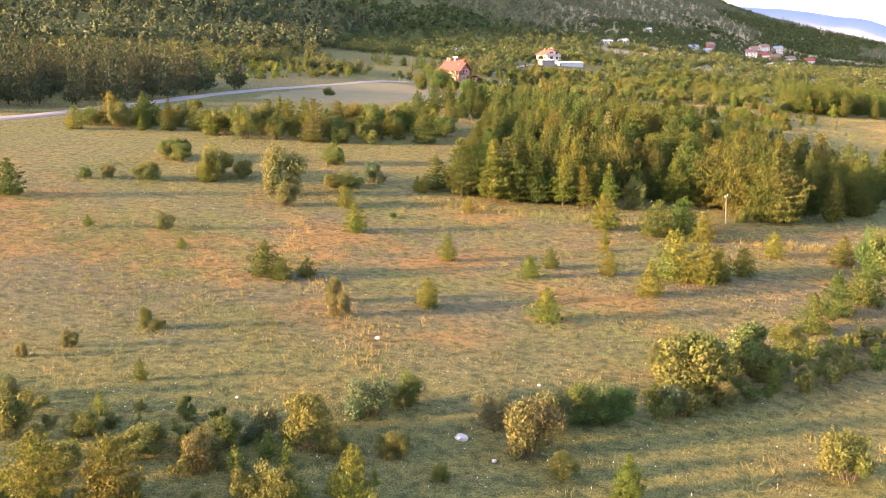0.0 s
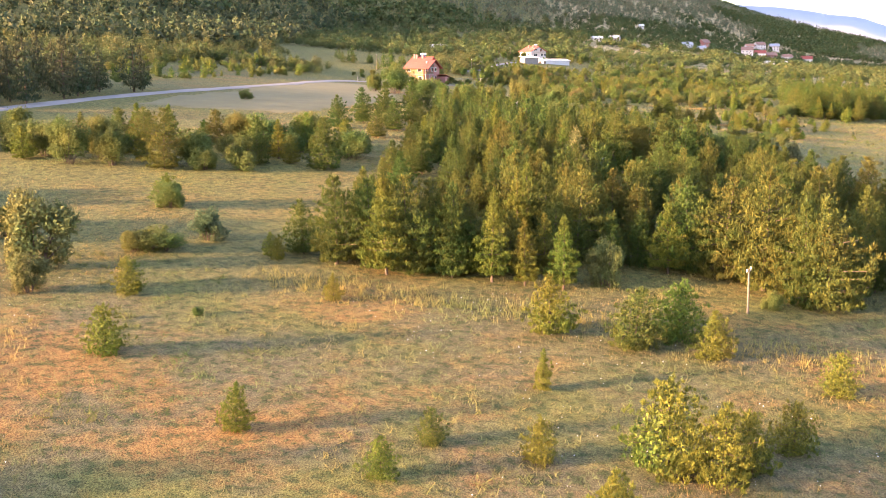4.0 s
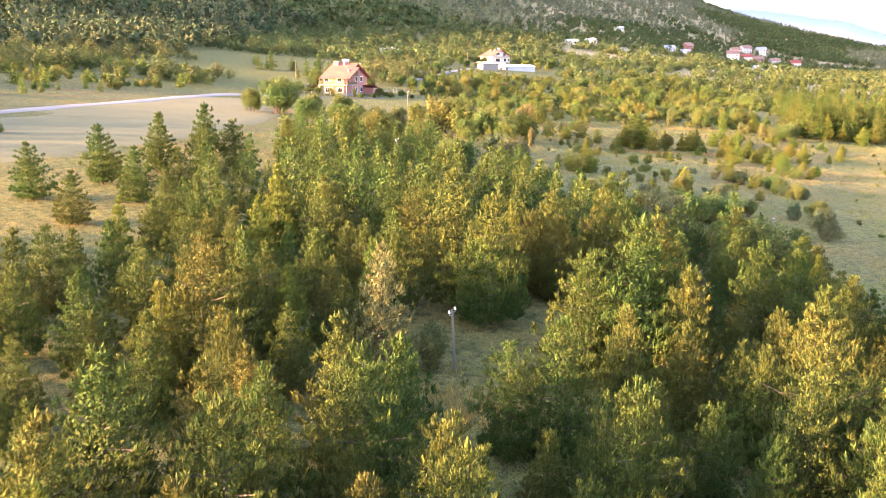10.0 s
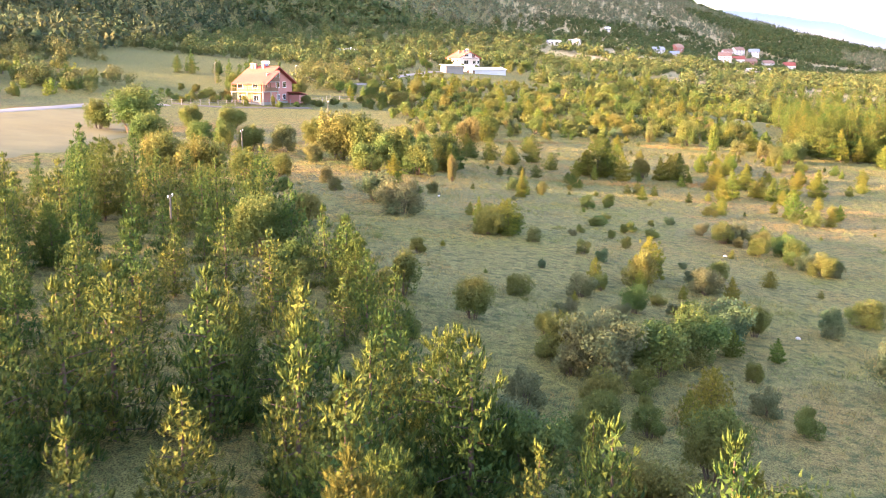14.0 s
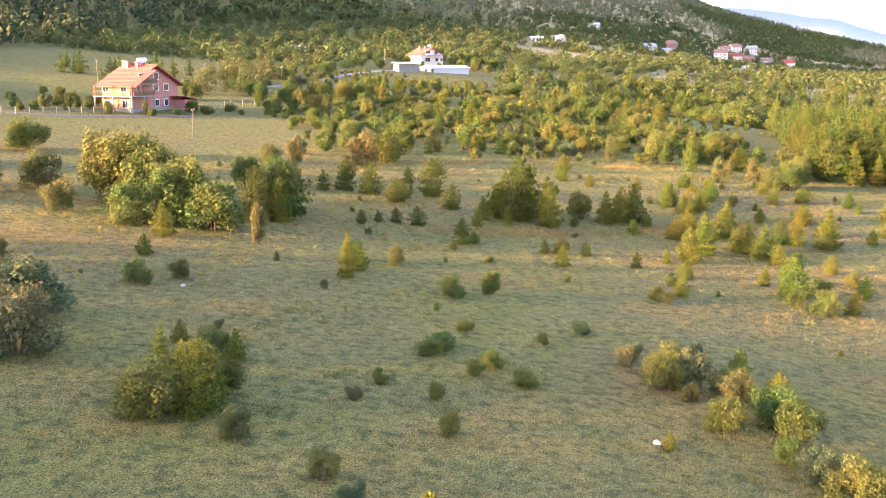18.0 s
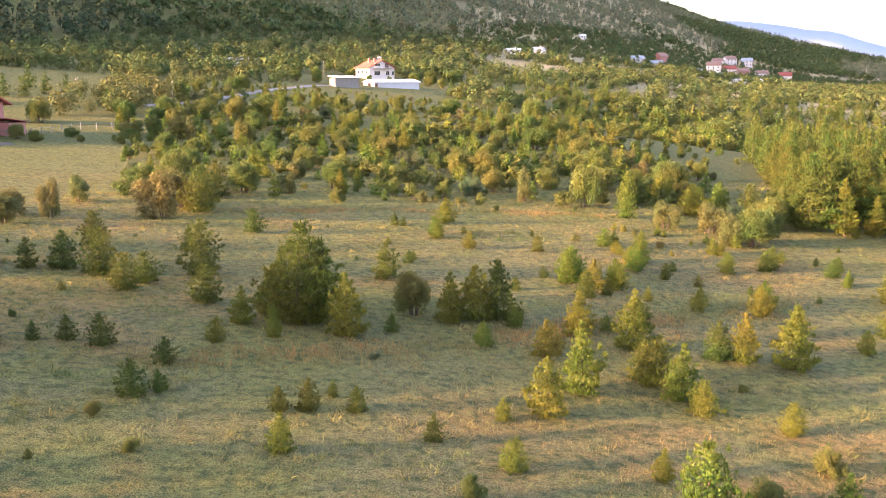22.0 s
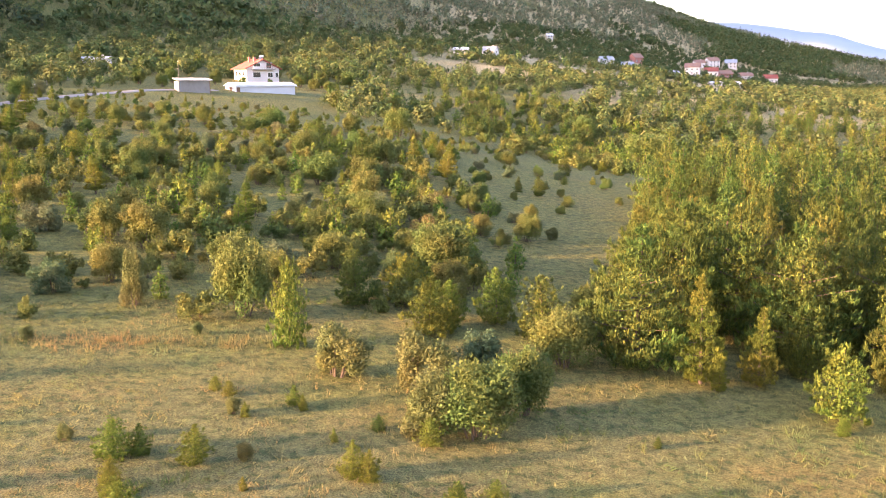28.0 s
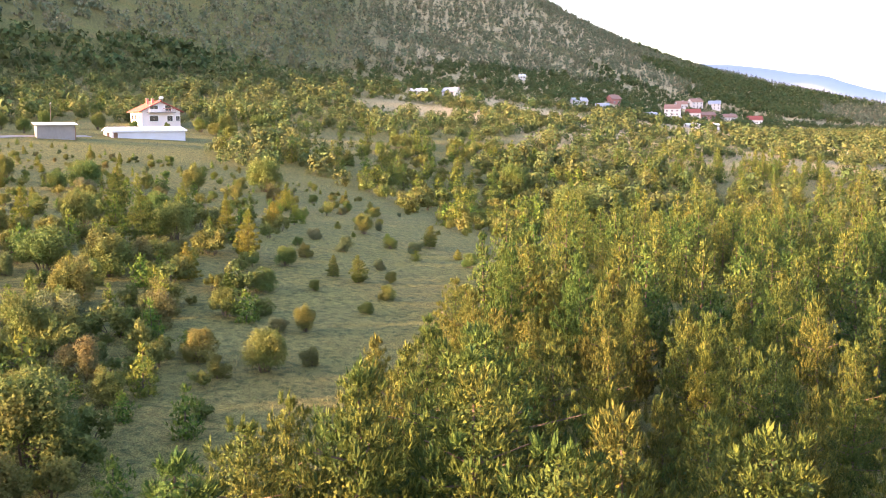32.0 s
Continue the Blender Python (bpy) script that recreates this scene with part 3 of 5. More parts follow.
def prism(name, profile, x0, x1, material, parent, label=""):
    """The profile in y and z, drawn out from x0 to x1."""
    n = len(profile)
    v = [(x0, y, z) for y, z in profile] + [(x1, y, z) for y, z in profile]
    f = [tuple(range(n))[::-1], tuple(range(n, 2 * n))] + [(k, (k + 1) % n, n + (k + 1) % n, n + k) for k in range(n)]
    return part(name, v, f, material, parent, label)


def window(parent, x, y, z, w, h, facing, name="window"):
    """A framed pane on a wall; facing: 'x' or 'y' with its sign."""
    axis, sign = facing[0], (1 if facing[1] == "+" else -1)

    def place(a, b, depth, out):
        return ((depth, a, b), (out * sign, 0, 0)) if axis == "x" else ((a, depth, b), (0, out * sign, 0))

    size, off = place(w + 0.22, h + 0.22, 0.10, 0.03)
    fr = solid(name, size, (x + off[0], y + off[1], z), FRAME, parent, "white framed window")
    size, off = place(w / 2 - 0.04, h - 0.02, 0.04, 0.075)
    for k in (-1, 1):
        shift = (0, k * w / 4, 0) if axis == "x" else (k * w / 4, 0, 0)
        solid("pane", size, (x + off[0] + shift[0], y + off[1] + shift[1], z), GLASS, fr, "dark glass pane")
    size, off = place(w + 0.36, 0.07, 0.2, 0.1)
    solid("sill", size, (x + off[0], y + off[1], z - h / 2 - 0.14), CONCRETE, fr)
    return fr


def gable_roof(parent, length, span, eave, rise, over, material, thick=0.22, drop=0.0):
    """Two sloping slabs with rows of tiles standing proud, the ridge along x."""
    half = span / 2 + over
    slope = rise / (span / 2)
    low = eave - over * slope
    x0, x1 = -length / 2 - over * 0.8, length / 2 + over * 0.8
    for s in (-1, 1):
        r = prism("roof", [(0, eave + rise), (0, eave + rise + thick), (s * half, low + thick), (s * half, low)][::s], x0, x1, material, parent)
        rows = max(5, int(half / 0.55))
        for k in range(1, rows):
            y0, y1 = half * k / rows, half * (k + 1) / rows
            z0, z1 = eave + rise - slope * y0 + thick, eave + rise - slope * y1 + thick
            v = [(x0, s * y0, z0 - 0.01), (x1, s * y0, z0 - 0.01), (x1, s * y1, z1 + 0.07), (x0, s * y1, z1 + 0.07), (x1, s * y1, z1 - 0.02), (x0, s * y1, z1 - 0.02)]
            part("roof_course", v, [(0, 1, 2, 3), (3, 2, 4, 5), (0, 3, 5), (1, 4, 2)], material, r)
    solid("ridge_cap", (x1 - x0, 0.34, 0.16), (0, 0, eave + rise + thick + 0.03), material, parent, bevel=0.05)


def chimney(parent, x, y, z, h, material):
    c = solid("chimney", (0.6, 0.6, h), (x, y, z + h / 2), material, parent, "rendered chimney")
    solid("chimney_cap", (0.8, 0.8, 0.1), (x, y, z + h + 0.05), CONCRETE, c)


def solar_heater(parent, x, y, z):
    h = solid("solar_panel", (2.0, 1.5, 0.1), (0, 0, 0), PANEL, parent, "dark solar panel on the roof")
    h.matrix_local = pose(x, y, z + 0.75, 35, 0, 0)
    bm = bmesh.new()
    bmesh.ops.create_cone(bm, cap_ends=True, segments=14, radius1=0.36, radius2=0.36, depth=2.0, matrix=pose(x, y + 0.75, z + 1.5, 0, 90, 0))
    part("water_tank", bm, METAL, None, parent, "white steel water tank")
    for k in (-0.8, 0.8):
        solid("tank_leg", (0.07, 0.07, 1.5), (x + k, y + 0.75, z + 0.6), METAL, parent)


def railing(parent, x0, y0, x1, y1, z, material):
    n = max(2, int(math.hypot(x1 - x0, y1 - y0) / 0.5))
    for k in range(n + 1):
        s = k / n
        solid("baluster", (0.06, 0.06, 0.9), (x0 + (x1 - x0) * s, y0 + (y1 - y0) * s, z + 0.45), material, parent)
    size = (abs(x1 - x0) + 0.1, abs(y1 - y0) + 0.1, 0.09)
    solid("handrail", size, ((x0 + x1) / 2, (y0 + y1) / 2, z + 0.93), material, parent)


def red_house():
    x, y = 4.6, 397.5
    root = new("house")
    root.matrix_world = pose(x, y, float(land(x, y)) - 0.35, 0, 0, -21)
    tagged(root, "two-storey house with red tiled roof and salmon walls", "house")
    length, span, eave, rise = 6.4, 15.6, 5.3, 3.5
    solid("plinth", (length + 0.2, span + 0.2, 1.0), (0, 0, 0.1), CONCRETE, root)
    lx, ly = length / 2, span / 2
    solid("wall", (length, 0.3, eave - 0.6), (0, -ly + 0.15, 0.6 + (eave - 0.6) / 2), WALL_YELLOW, root, "ochre rendered front wall")
    solid("wall", (length, 0.3, eave - 0.6), (0, ly - 0.15, 0.6 + (eave - 0.6) / 2), WALL_SALMON, root)
    prof = [(-ly + 0.3, 0.6), (ly - 0.3, 0.6), (ly - 0.3, eave), (0, eave + rise - 0.1), (-ly + 0.3, eave)]
    prism("wall", prof, lx - 0.3, lx, WALL_SALMON, root, "salmon rendered gable wall")
    prism("wall", prof, -lx, -lx + 0.3, WALL_SALMON, root)
    gable_roof(root, length, span, eave, rise, 1.15, ROOF_RED)
    # wrap-round balcony
    z2 = 3.05
    solid("balcony_slab", (length + 2.4, 1.5, 0.2), (0.2, -ly - 0.75, z2), CONCRETE, root)
    solid("balcony_slab", (1.5, 6.0, 0.2), (lx + 0.75, -ly + 3.0, z2), CONCRETE, root)
    railing(root, -lx - 0.8, -ly - 1.42, lx + 1.4, -ly - 1.42, z2 + 0.1, WOOD)
    railing(root, lx + 1.42, -ly - 1.3, lx + 1.42, -ly + 5.9, z2 + 0.1, WOOD)
    for px, py in ((-lx - 0.7, -ly - 1.35), (0.3, -ly - 1.35), (lx + 1.35, -ly - 1.35), (lx + 1.35, -ly + 2.4), (lx + 1.35, -ly + 5.8)):
        solid("post", (0.22, 0.22, z2 + 0.2), (px, py, z2 / 2 - 0.1), CONCRETE, root)
        solid("post", (0.14, 0.14, eave - z2 - 0.3), (px, py, z2 + (eave - z2) / 2), WOOD, root)
    # attic balcony in the gable
    solid("balcony_slab", (1.4, 5.4, 0.18), (lx + 0.7, -ly + 4.2, eave + 0.05), CONCRETE, root)
    railing(root, lx + 1.32, -ly + 1.7, lx + 1.32, -ly + 6.8, eave + 0.14, WOOD)
    for a, b in ((-ly + 3.4, eave + 1.15), (-ly + 2.6, z2 + 1.15)):
        door = solid("door", (0.1, 1.1, 2.0), (lx + 0.02, a, b), FRAME, root, "white balcony door")
        solid("pane", (0.04, 0.8, 1.5), (lx + 0.09, a, b + 0.1), GLASS, door, "dark glass pane")
    # boarded balustrades and the roof drawn out over the balconies
    solid("balustrade", (0.06, 5.2, 0.8), (lx + 1.25, -ly + 4.2, eave + 0.6), WOOD, root, "dark brown boarded balustrade")
    solid("balustrade", (0.06, 6.6, 0.75), (lx + 1.34, -ly + 2.5, z2 + 0.5), WOOD, root, "dark brown boarded balustrade")
    fall = rise / (span / 2)
    for y0, y1 in ((-2.2, -ly - 1.15),):
        z0, z1 = eave + rise + fall * y0, eave + rise + fall * y1
        prism("porch_roof", [(y0, z0), (y0, z0 + 0.22), (y1, z1 + 0.22), (y1, z1)], lx + 0.93, lx + 2.3, ROOF_RED, root, "red roof drawn out over the balconies")
    solid("bargeboard", (0.08, 0.3, 0.3), (lx + 2.3, -2.3, eave + rise - fall * 2.3), WOOD, root)
    for a, b, w in ((-ly + 8.4, eave + 1.5, 1.6), (-ly + 8.2, z2 + 1.55, 1.5), (-ly + 11.6, z2 + 1.55, 1.5), (-ly + 8.4, 1.6, 1.2), (-ly + 11.4, 1.6, 1.2)):
        window(root, lx, a, b, w, 1.25, "x+")
    for a, b in ((-2.3, z2 + 1.5), (1.8, z2 + 1.5), (-2.0, 1.6), (2.0, 1.6)):
        window(root, a, -ly, b, 1.3, 1.3, "y-")
    solid("door", (1.0, 0.1, 2.05), (0.0, -ly - 0.02, 1.65), WOOD, root, "brown wooden front door")
    top = eave + rise
    for cx, cy, ch in ((-2.9, -0.9, 1.5), (-1.9, -1.2, 1.4), (0.2, -1.0, 1.3)):
        chimney(root, cx, cy, top - 0.55, ch, WALL_SALMON)
    solar_heater(root, -0.6, 0.9, top - 0.25)
    # low annexe behind the gable wall
    solid("annexe_wall", (3.2, 3.6, 2.1), (lx + 1.6, ly - 0.6, 1.0), WALL_SALMON, root)
    prism("annexe_roof", [(ly - 2.8, 2.7), (ly - 2.8, 2.85), (ly + 1.6, 2.15), (ly + 1.6, 2.0)], lx - 0.1, lx + 3.6, ROOF_RED, root)


red_house()


def white_house():
    x, y = 63.5, 606.5
    root = new("house")
    root.matrix_world = pose(x, y, 19.6, 0, 0, -58)
    tagged(root, "white rendered farmhouse with red gabled roof", "house")
    length, span, eave, rise = 10.0, 10.6, 4.9, 2.5
    lx, ly = length / 2, span / 2
    for s in (-1, 1):
        solid("wall", (length, 0.3, eave + 1), (0, s * (ly - 0.15), eave / 2 - 0.5), WALL_WHITE, root)
    prof = [(-ly + 0.3, -1), (ly - 0.3, -1), (ly - 0.3, eave), (0, eave + rise - 0.1), (-ly + 0.3, eave)]
    prism("wall", prof, lx - 0.3, lx, WALL_WHITE, root, "white rendered gable wall")
    prism("wall", prof, -lx, -lx + 0.3, WALL_WHITE, root)
    gable_roof(root, length, span, eave, rise, 0.8, ROOF_RED)
    solid("balcony_slab", (1.3, 7.5, 0.18), (lx + 0.65, 0, eave - 0.4), CONCRETE, root)
    solid("parapet", (0.12, 3.2, 0.8), (lx + 1.24, -1.9, eave + 0.1), WALL_WHITE, root)
    railing(root, lx + 1.24, 0.2, lx + 1.24, 3.7, eave - 0.3, WALL_SALMON)
    for a, b, w, h in ((-1.9, eave + 0.8, 2.2, 1.3), (2.0, eave + 0.8, 1.6, 1.5), (-2.0, eave - 2.0, 2.4, 1.5), (2.4, eave - 2.0, 1.5, 1.4), (4.6, eave - 2.0, 1.0, 1.3)):
        window(root, lx, a, b, w, h, "x+")
    for a in (-3, 0, 3):
        window(root, a, -ly, eave - 1.6, 1.2, 1.3, "y-")
    top = eave + rise
    chimney(root, -1.5, -1.6, top - 0.7, 1.6, WALL_SALMON)
    chimney(root, 1.8, -1.2, top - 0.6, 1.4, WALL_SALMON)
    solar_heater(root, 0.6, 0.9, top - 0.3)


white_house()


def long_barn():
    root = new("barn")
    root.matrix_world = pose(70.3, 569.2, 17.2, 0, 0, 33)
    tagged(root, "long white farm barn with pale sheet roof", "barn")
    # shade put into the grey walls of the white barn, sunlit end left white
    solid("wall", (17.4, 0.25, 2.9), (0, -3.5, 1.0), WALL_GREY, root, "pale rendered long wall, greyed for its shaded side")
    solid("wall", (17.4, 0.25, 2.9), (0, 3.5, 1.0), WALL_GREY, root)
    prof = [(-3.37, -0.2), (3.37, -0.2), (3.37, 2.2), (0, 2.95), (-3.37, 2.2)]
    prism("wall", prof, -8.7, -8.45, WALL_WHITE, root)
    prism("wall", prof, 8.45, 8.7, WALL_GREY, root)
    for s in (-1, 1):
        r = prism("roof", [(0, 2.98), (0, 3.08), (s * 4.0, 2.22), (s * 4.0, 2.06)][::s], -9.1, 9.1, ROOF_WHITE, root)
        for k in range(12):
            xx = -8.6 + k * 1.56
            prism("roof_seam", [(0, 3.08), (0, 3.13), (s * 4.0, 2.27), (s * 4.0, 2.22)][::s], xx, xx + 0.08, ROOF_WHITE, r)
    solid("fascia", (18.2, 0.08, 0.35), (0, -4.02, 2.1), ROOF_WHITE, root)
    solid("door", (0.08, 1.6, 2.0), (-8.74, -0.6, 0.8), WOOD, root, "dark open barn door")
    solid("door", (0.9, 0.08, 1.9), (-7.9, -3.66, 0.75), WOOD, root)


long_barn()


def plank_shed():
    root = new("shed")
    root.matrix_world = pose(56.3, 549.5, 17.6, 0, 0, 26) @ Matrix.Diagonal((0.8, 1, 1.05, 1))
    tagged(root, "grey plank shed with white sloping sheet roof", "shed")
    for k in range(28):
        solid("plank", (0.31, 0.07, 3.2 + 0.1 * (k % 3)), (-4.9 + k * 0.345, -2.5, 1.3), PLANK, root)
    solid("wall", (0.15, 5.0, 3.0), (4.75, 0, 1.3), WOOD, root, "reddish brown end wall")
    solid("wall", (0.15, 5.0, 3.0), (-4.95, 0, 1.3), PLANK, root)
    solid("wall", (9.7, 0.15, 3.0), (-0.1, 2.5, 1.3), PLANK, root)
    r = prism("roof", [(-3.2, 2.98), (-3.2, 3.1), (3.0, 3.6), (3.0, 3.48)], -5.6, 5.4, ROOF_WHITE, root)
    for k in range(9):
        prism("roof_seam", [(-3.2, 3.1), (-3.2, 3.15), (3.0, 3.65), (3.0, 3.6)], -5.3 + k * 1.25, -5.22 + k * 1.25, ROOF_WHITE, r)


plank_shed()


VILLAGE = []


def small_house(x, y, w, d, h, rise, turn, wall, roof, label, up=0.0):
    VILLAGE.append((x, y))
    root = new("house")
    root.matrix_world = pose(x, y, float(land(x, y)) + up, 0, 0, turn)
    tagged(root, label, "house", "village houses")
    for s in (-1, 1):
        solid("wall", (w, 0.3, h + 1.6), (0, s * (d / 2 - 0.15), h / 2 - 0.8), wall, root)
    prof = [(-d / 2 + 0.3, -1.6), (d / 2 - 0.3, -1.6), (d / 2 - 0.3, h), (0, h + rise - 0.1), (-d / 2 + 0.3, h)]
    prism("wall", prof, w / 2 - 0.3, w / 2, wall, root)
    prism("wall", prof, -w / 2, -w / 2 + 0.3, wall, root)
    half = d / 2 + 0.6
    low = h - 0.6 * rise / (d / 2)
    for s in (-1, 1):
        prism("roof", [(0, h + rise), (0, h + rise + 0.25), (s * half, low + 0.25), (s * half, low)][::s], -w / 2 - 0.5, w / 2 + 0.5, roof, root)
    chimney(root, w * 0.2, 0.8, h + rise - 0.5, 1.3, wall)
    floors = max(1, int(h / 2.7))
    for fl in range(floors):
        for k in range(max(2, int(w / 3.2))):
            window(root, -w / 2 + (k + 0.5) * w / max(2, int(w / 3.2)), -d / 2, 1.5 + 2.8 * fl, 1.2, 1.2, "y-")
        window(root, -w / 2, 0, 1.5 + 2.8 * fl, 1.2, 1.2, "x-")
        window(root, w / 2, 0, 1.5 + 2.8 * fl, 1.2, 1.2, "x+")


small_house(10.0, 622, 8.6, 5.0, 1.9, 0.6, 12, WALL_GREY, ROOF_GREY, "small white hut with a low grey roof", 0.5)
small_house(342, 1115, 12, 10, 9.0, 3.0, -20, WALL_WHITE, ROOF_OLD, "tall white house with faded red roof", 0)
small_house(291, 1099, 9, 8, 4.2, 3.0, 30, WALL_SALMON, ROOF_OLD, "brick house with a dark brown roof", 0)
small_house(246, 991, 10, 6, 2.8, 2.0, 15, WALL_GREY, ROOF_GREY, "low grey farm building with blue-grey roof", 0)
small_house(266, 1014, 9, 6, 2.6, 1.6, -10, WALL_GREY, ROOF_GREY, "low grey farm building with blue-grey roof", 0)
small_house(308, 1051, 11, 7, 3.0, 2.0, 10, WALL_GREY, ROOF_GREY, "grey outbuilding with a sheet roof", 0)
small_house(333, 1080, 12, 7, 3.0, 1.8, -5, WALL_GREY, ROOF_GREY, "grey outbuilding with a sheet roof", 0)
small_house(394, 1198, 14, 9, 3.6, 2.8, 8, WALL_SALMON, ROOF_OLD, "pale house with faded orange tiled roof", 0)
small_house(380, 1190, 12, 9, 4.0, 3.0, -12, WALL_WHITE, ROOF_RED, "white house with orange tiled roof", 0)
small_house(402, 1262, 12, 9, 5.6, 3.0, 18, WALL_WHITE, ROOF_OLD, "white two-storey village house", 0)
small_house(425, 1276, 11, 9, 5.6, 2.8, -15, WALL_WHITE, ROOF_GREY, "white two-storey village house", 0)
small_house(382, 1237, 10, 8, 4.0, 2.6, 5, WALL_WHITE, ROOF_OLD, "white village house with old roof", 0)
small_house(421, 1220, 13, 9, 3.4, 2.6, 10, WALL_WHITE, ROOF_OLD, "pale house with faded orange tiled roof", 0)
small_house(446, 1224, 13, 9, 4.0, 3.2, -8, WALL_WHITE, ROOF_RED, "white house with orange tiled roof", 0)
small_house(326, 960, 9, 6, 2.2, 0.8, 4, WALL_WHITE, ROOF_WHITE, "low white barn with flat pale roof", 0)
small_house(304, 927, 8, 5, 1.6, 0.6, 14, WALL_WHITE, ROOF_WHITE, "low white barn with flat pale roof", 0)
small_house(138, 847, 8, 5, 2.2, 0.8, 8, WALL_WHITE, ROOF_WHITE, "long low white house on the hillside", 0.3)
small_house(156, 872, 8, 7, 2.6, 1.9, -28, WALL_WHITE, ROOF_GREY, "white house with grey roof on the hillside", 0.3)
small_house(215, 1055, 4.2, 3.5, 2.4, 1.0, 10, WALL_WHITE, ROOF_WHITE, "small white hut below the forest", 0.3)


# ---- road, fences, poles, stones ----
def strip(name, points, width, material, label, category, lift=0.05):
    """A band that lies on the land along the points."""
    pts = []
    for (a, b), (c, d) in zip(points, points[1:]):
        n = max(2, int(math.hypot(c - a, d - b) / 1.5))
        pts += [(a + (c - a) * k / n, b + (d - b) * k / n) for k in range(n)]
    pts.append(points[-1])
    pts = np.array(pts)
    for _ in range(12):
        pts[1:-1] = (pts[:-2] + 2 * pts[1:-1] + pts[2:]) / 4
    d = np.gradient(pts, axis=0)
    d /= np.linalg.norm(d, axis=1, keepdims=True)
    side = np.stack([-d[:, 1], d[:, 0]], 1)
    cols = []
    for s in np.linspace(-0.5, 0.5, 7):
        q = pts + side * width * s * (1 + 0.12 * np.sin(np.arange(len(pts)) * 0.37))[:, None]
        cols.append(np.c_[q, land(q[:, 0], q[:, 1]) + lift - 0.25 * (abs(s) > 0.49)])
    v = np.stack(cols, 1).reshape(-1, 3)
    f = [(k * 7 + j, k * 7 + j + 1, k * 7 + j + 8, k * 7 + j + 7) for k in range(len(pts) - 1) for j in range(6)]
    ob = part(name, v, f, material)
    ob.data.polygons.foreach_set("use_smooth", np.ones(len(f), bool))
    return tagged(ob, label, category, kind="structure")


strip("road", [(-130, 60), (-90, 125), (-67, 157), (-56, 186), (-43, 245), (-31, 297), (-22, 350), (-12, 366)], 4.2, GRAVEL, "pale gravel country road across the meadow", "road", 0.16)
strip("road", [(8, 470), (18, 452), (30, 470), (37, 505), (48, 545), (60, 560)], 3.0, GRAVEL, "pale farm track leading to the barns", "road", 0.14)
def patch(name, ring, step, material, label, lift):
    """A field: a thin sheet that follows the land inside the ring, with an uneven edge."""
    (x0, y0), (x1, y1) = np.min(ring, 0), np.max(ring, 0)
    xs, ys = np.arange(x0, x1 + step, step), np.arange(y0, y1 + step, step)
    index, v, f = {}, [], []

    def corner(i, j):
        if (i, j) not in index:
            index[i, j] = len(v)
            x, y = xs[i] + step * 0.4 * wobble(xs[i] * 3, ys[j] * 3, step, 1), ys[j] + step * 0.4 * wobble(xs[i] * 3, ys[j] * 3, step, 2)
            v.append((x, y, float(land(x, y)) + lift))
        return index[i, j]

    for i in range(len(xs) - 1):
        for j in range(len(ys) - 1):
            if inside(xs[i] + step * wobble(xs[i], ys[j], 9, 3), ys[j] + step * wobble(xs[i], ys[j], 9, 4), ring):
                f.append((corner(i, j), corner(i + 1, j), corner(i + 1, j + 1), corner(i, j + 1)))
    uses = collections.Counter(k for q in f for k in q)
    v = [(x, y, z - (0.3 if uses[k] < 4 else 0)) for k, (x, y, z) in enumerate(v)]  # the rim dips under the turf
    ob = part(name, v, f, material)
    ob.data.polygons.foreach_set("use_smooth", np.ones(len(f), bool))
    tagged(ob, label, "field", kind="structure")


patch("field", [(-44, 205), (-14, 200), (-2, 240), (0, 300), (-12, 345), (-26, 335), (-35, 285)], 2.5, STUBBLE, "mown yellow field between the road and the wood", 0.10)
strip("path", [(-12, 372), (-4, 372), (6, 383), (16, 392)], 2.6, SOIL, "strip of dark dug earth beside the fence", "soil", 0.12)


def fence(points, height, gap, label):
    root = new("fence")
    x0, y0 = points[0]
    root.matrix_world = pose(x0, y0, float(land(x0, y0)))
    tagged(root, label, "fence")
    z0 = float(land(x0, y0))
    prev = None
    for (a, b), (c, d) in zip(points, points[1:]):
        n = max(2, int(math.hypot(c - a, d - b) / gap))
        for k in range(n):
            x, y = a + (c - a) * k / n, b + (d - b) * k / n
            z = float(land(x, y)) - z0
            solid("fence_post", (0.11, 0.11, height + 0.4), (x - x0, y - y0, z + height / 2 - 0.2), PLANK, root)
            if prev:
                for q in (0.45, 0.85):
                    p0, p1 = np.array(prev) + (0, 0, height * q), np.array((x - x0, y - y0, z + height * q))
                    part("rail", *tube([p0, p1], (0.02, 0.02), 4), PLANK, root)
            prev = (x - x0, y - y0, z)


fence([(-16, 362), (-5, 377), (6, 391), (14, 401), (19, 415), (31, 421)], 1.3, 2.4, "wire fence on weathered grey posts")
fence([(30, 505), (20, 575), (12, 600)], 1.3, 3.0, "pale garden fence beside the farm track")


def utility_pole(x, y, h, lean):
    root = new("utility_pole")
    root.matrix_world = pose(x, y, float(land(x, y)) - 0.2, 0, lean, 20)
    tagged(root, "weathered wooden line pole with small insulators", "pole", "old line poles")
    part("post", *tube([(0, 0, 0), (0, 0, h * 0.5), (0, 0, h)], (0.085, 0.075, 0.06), 8), POLEWOOD, root)
    for k, z in ((0.16, h - 0.15), (-0.16, h - 0.3)):
        arm = part("bracket", *tube([(0, 0, z), (k, 0, z), (k, 0, z + 0.12)], (0.018, 0.018, 0.018), 5), METAL, root)
        part("insulator", *tube([(k, 0, z + 0.1), (k, 0, z + 0.16), (k, 0, z + 0.26)], (0.05, 0.065, 0.03), 8), FRAME, arm, "white porcelain insulator")


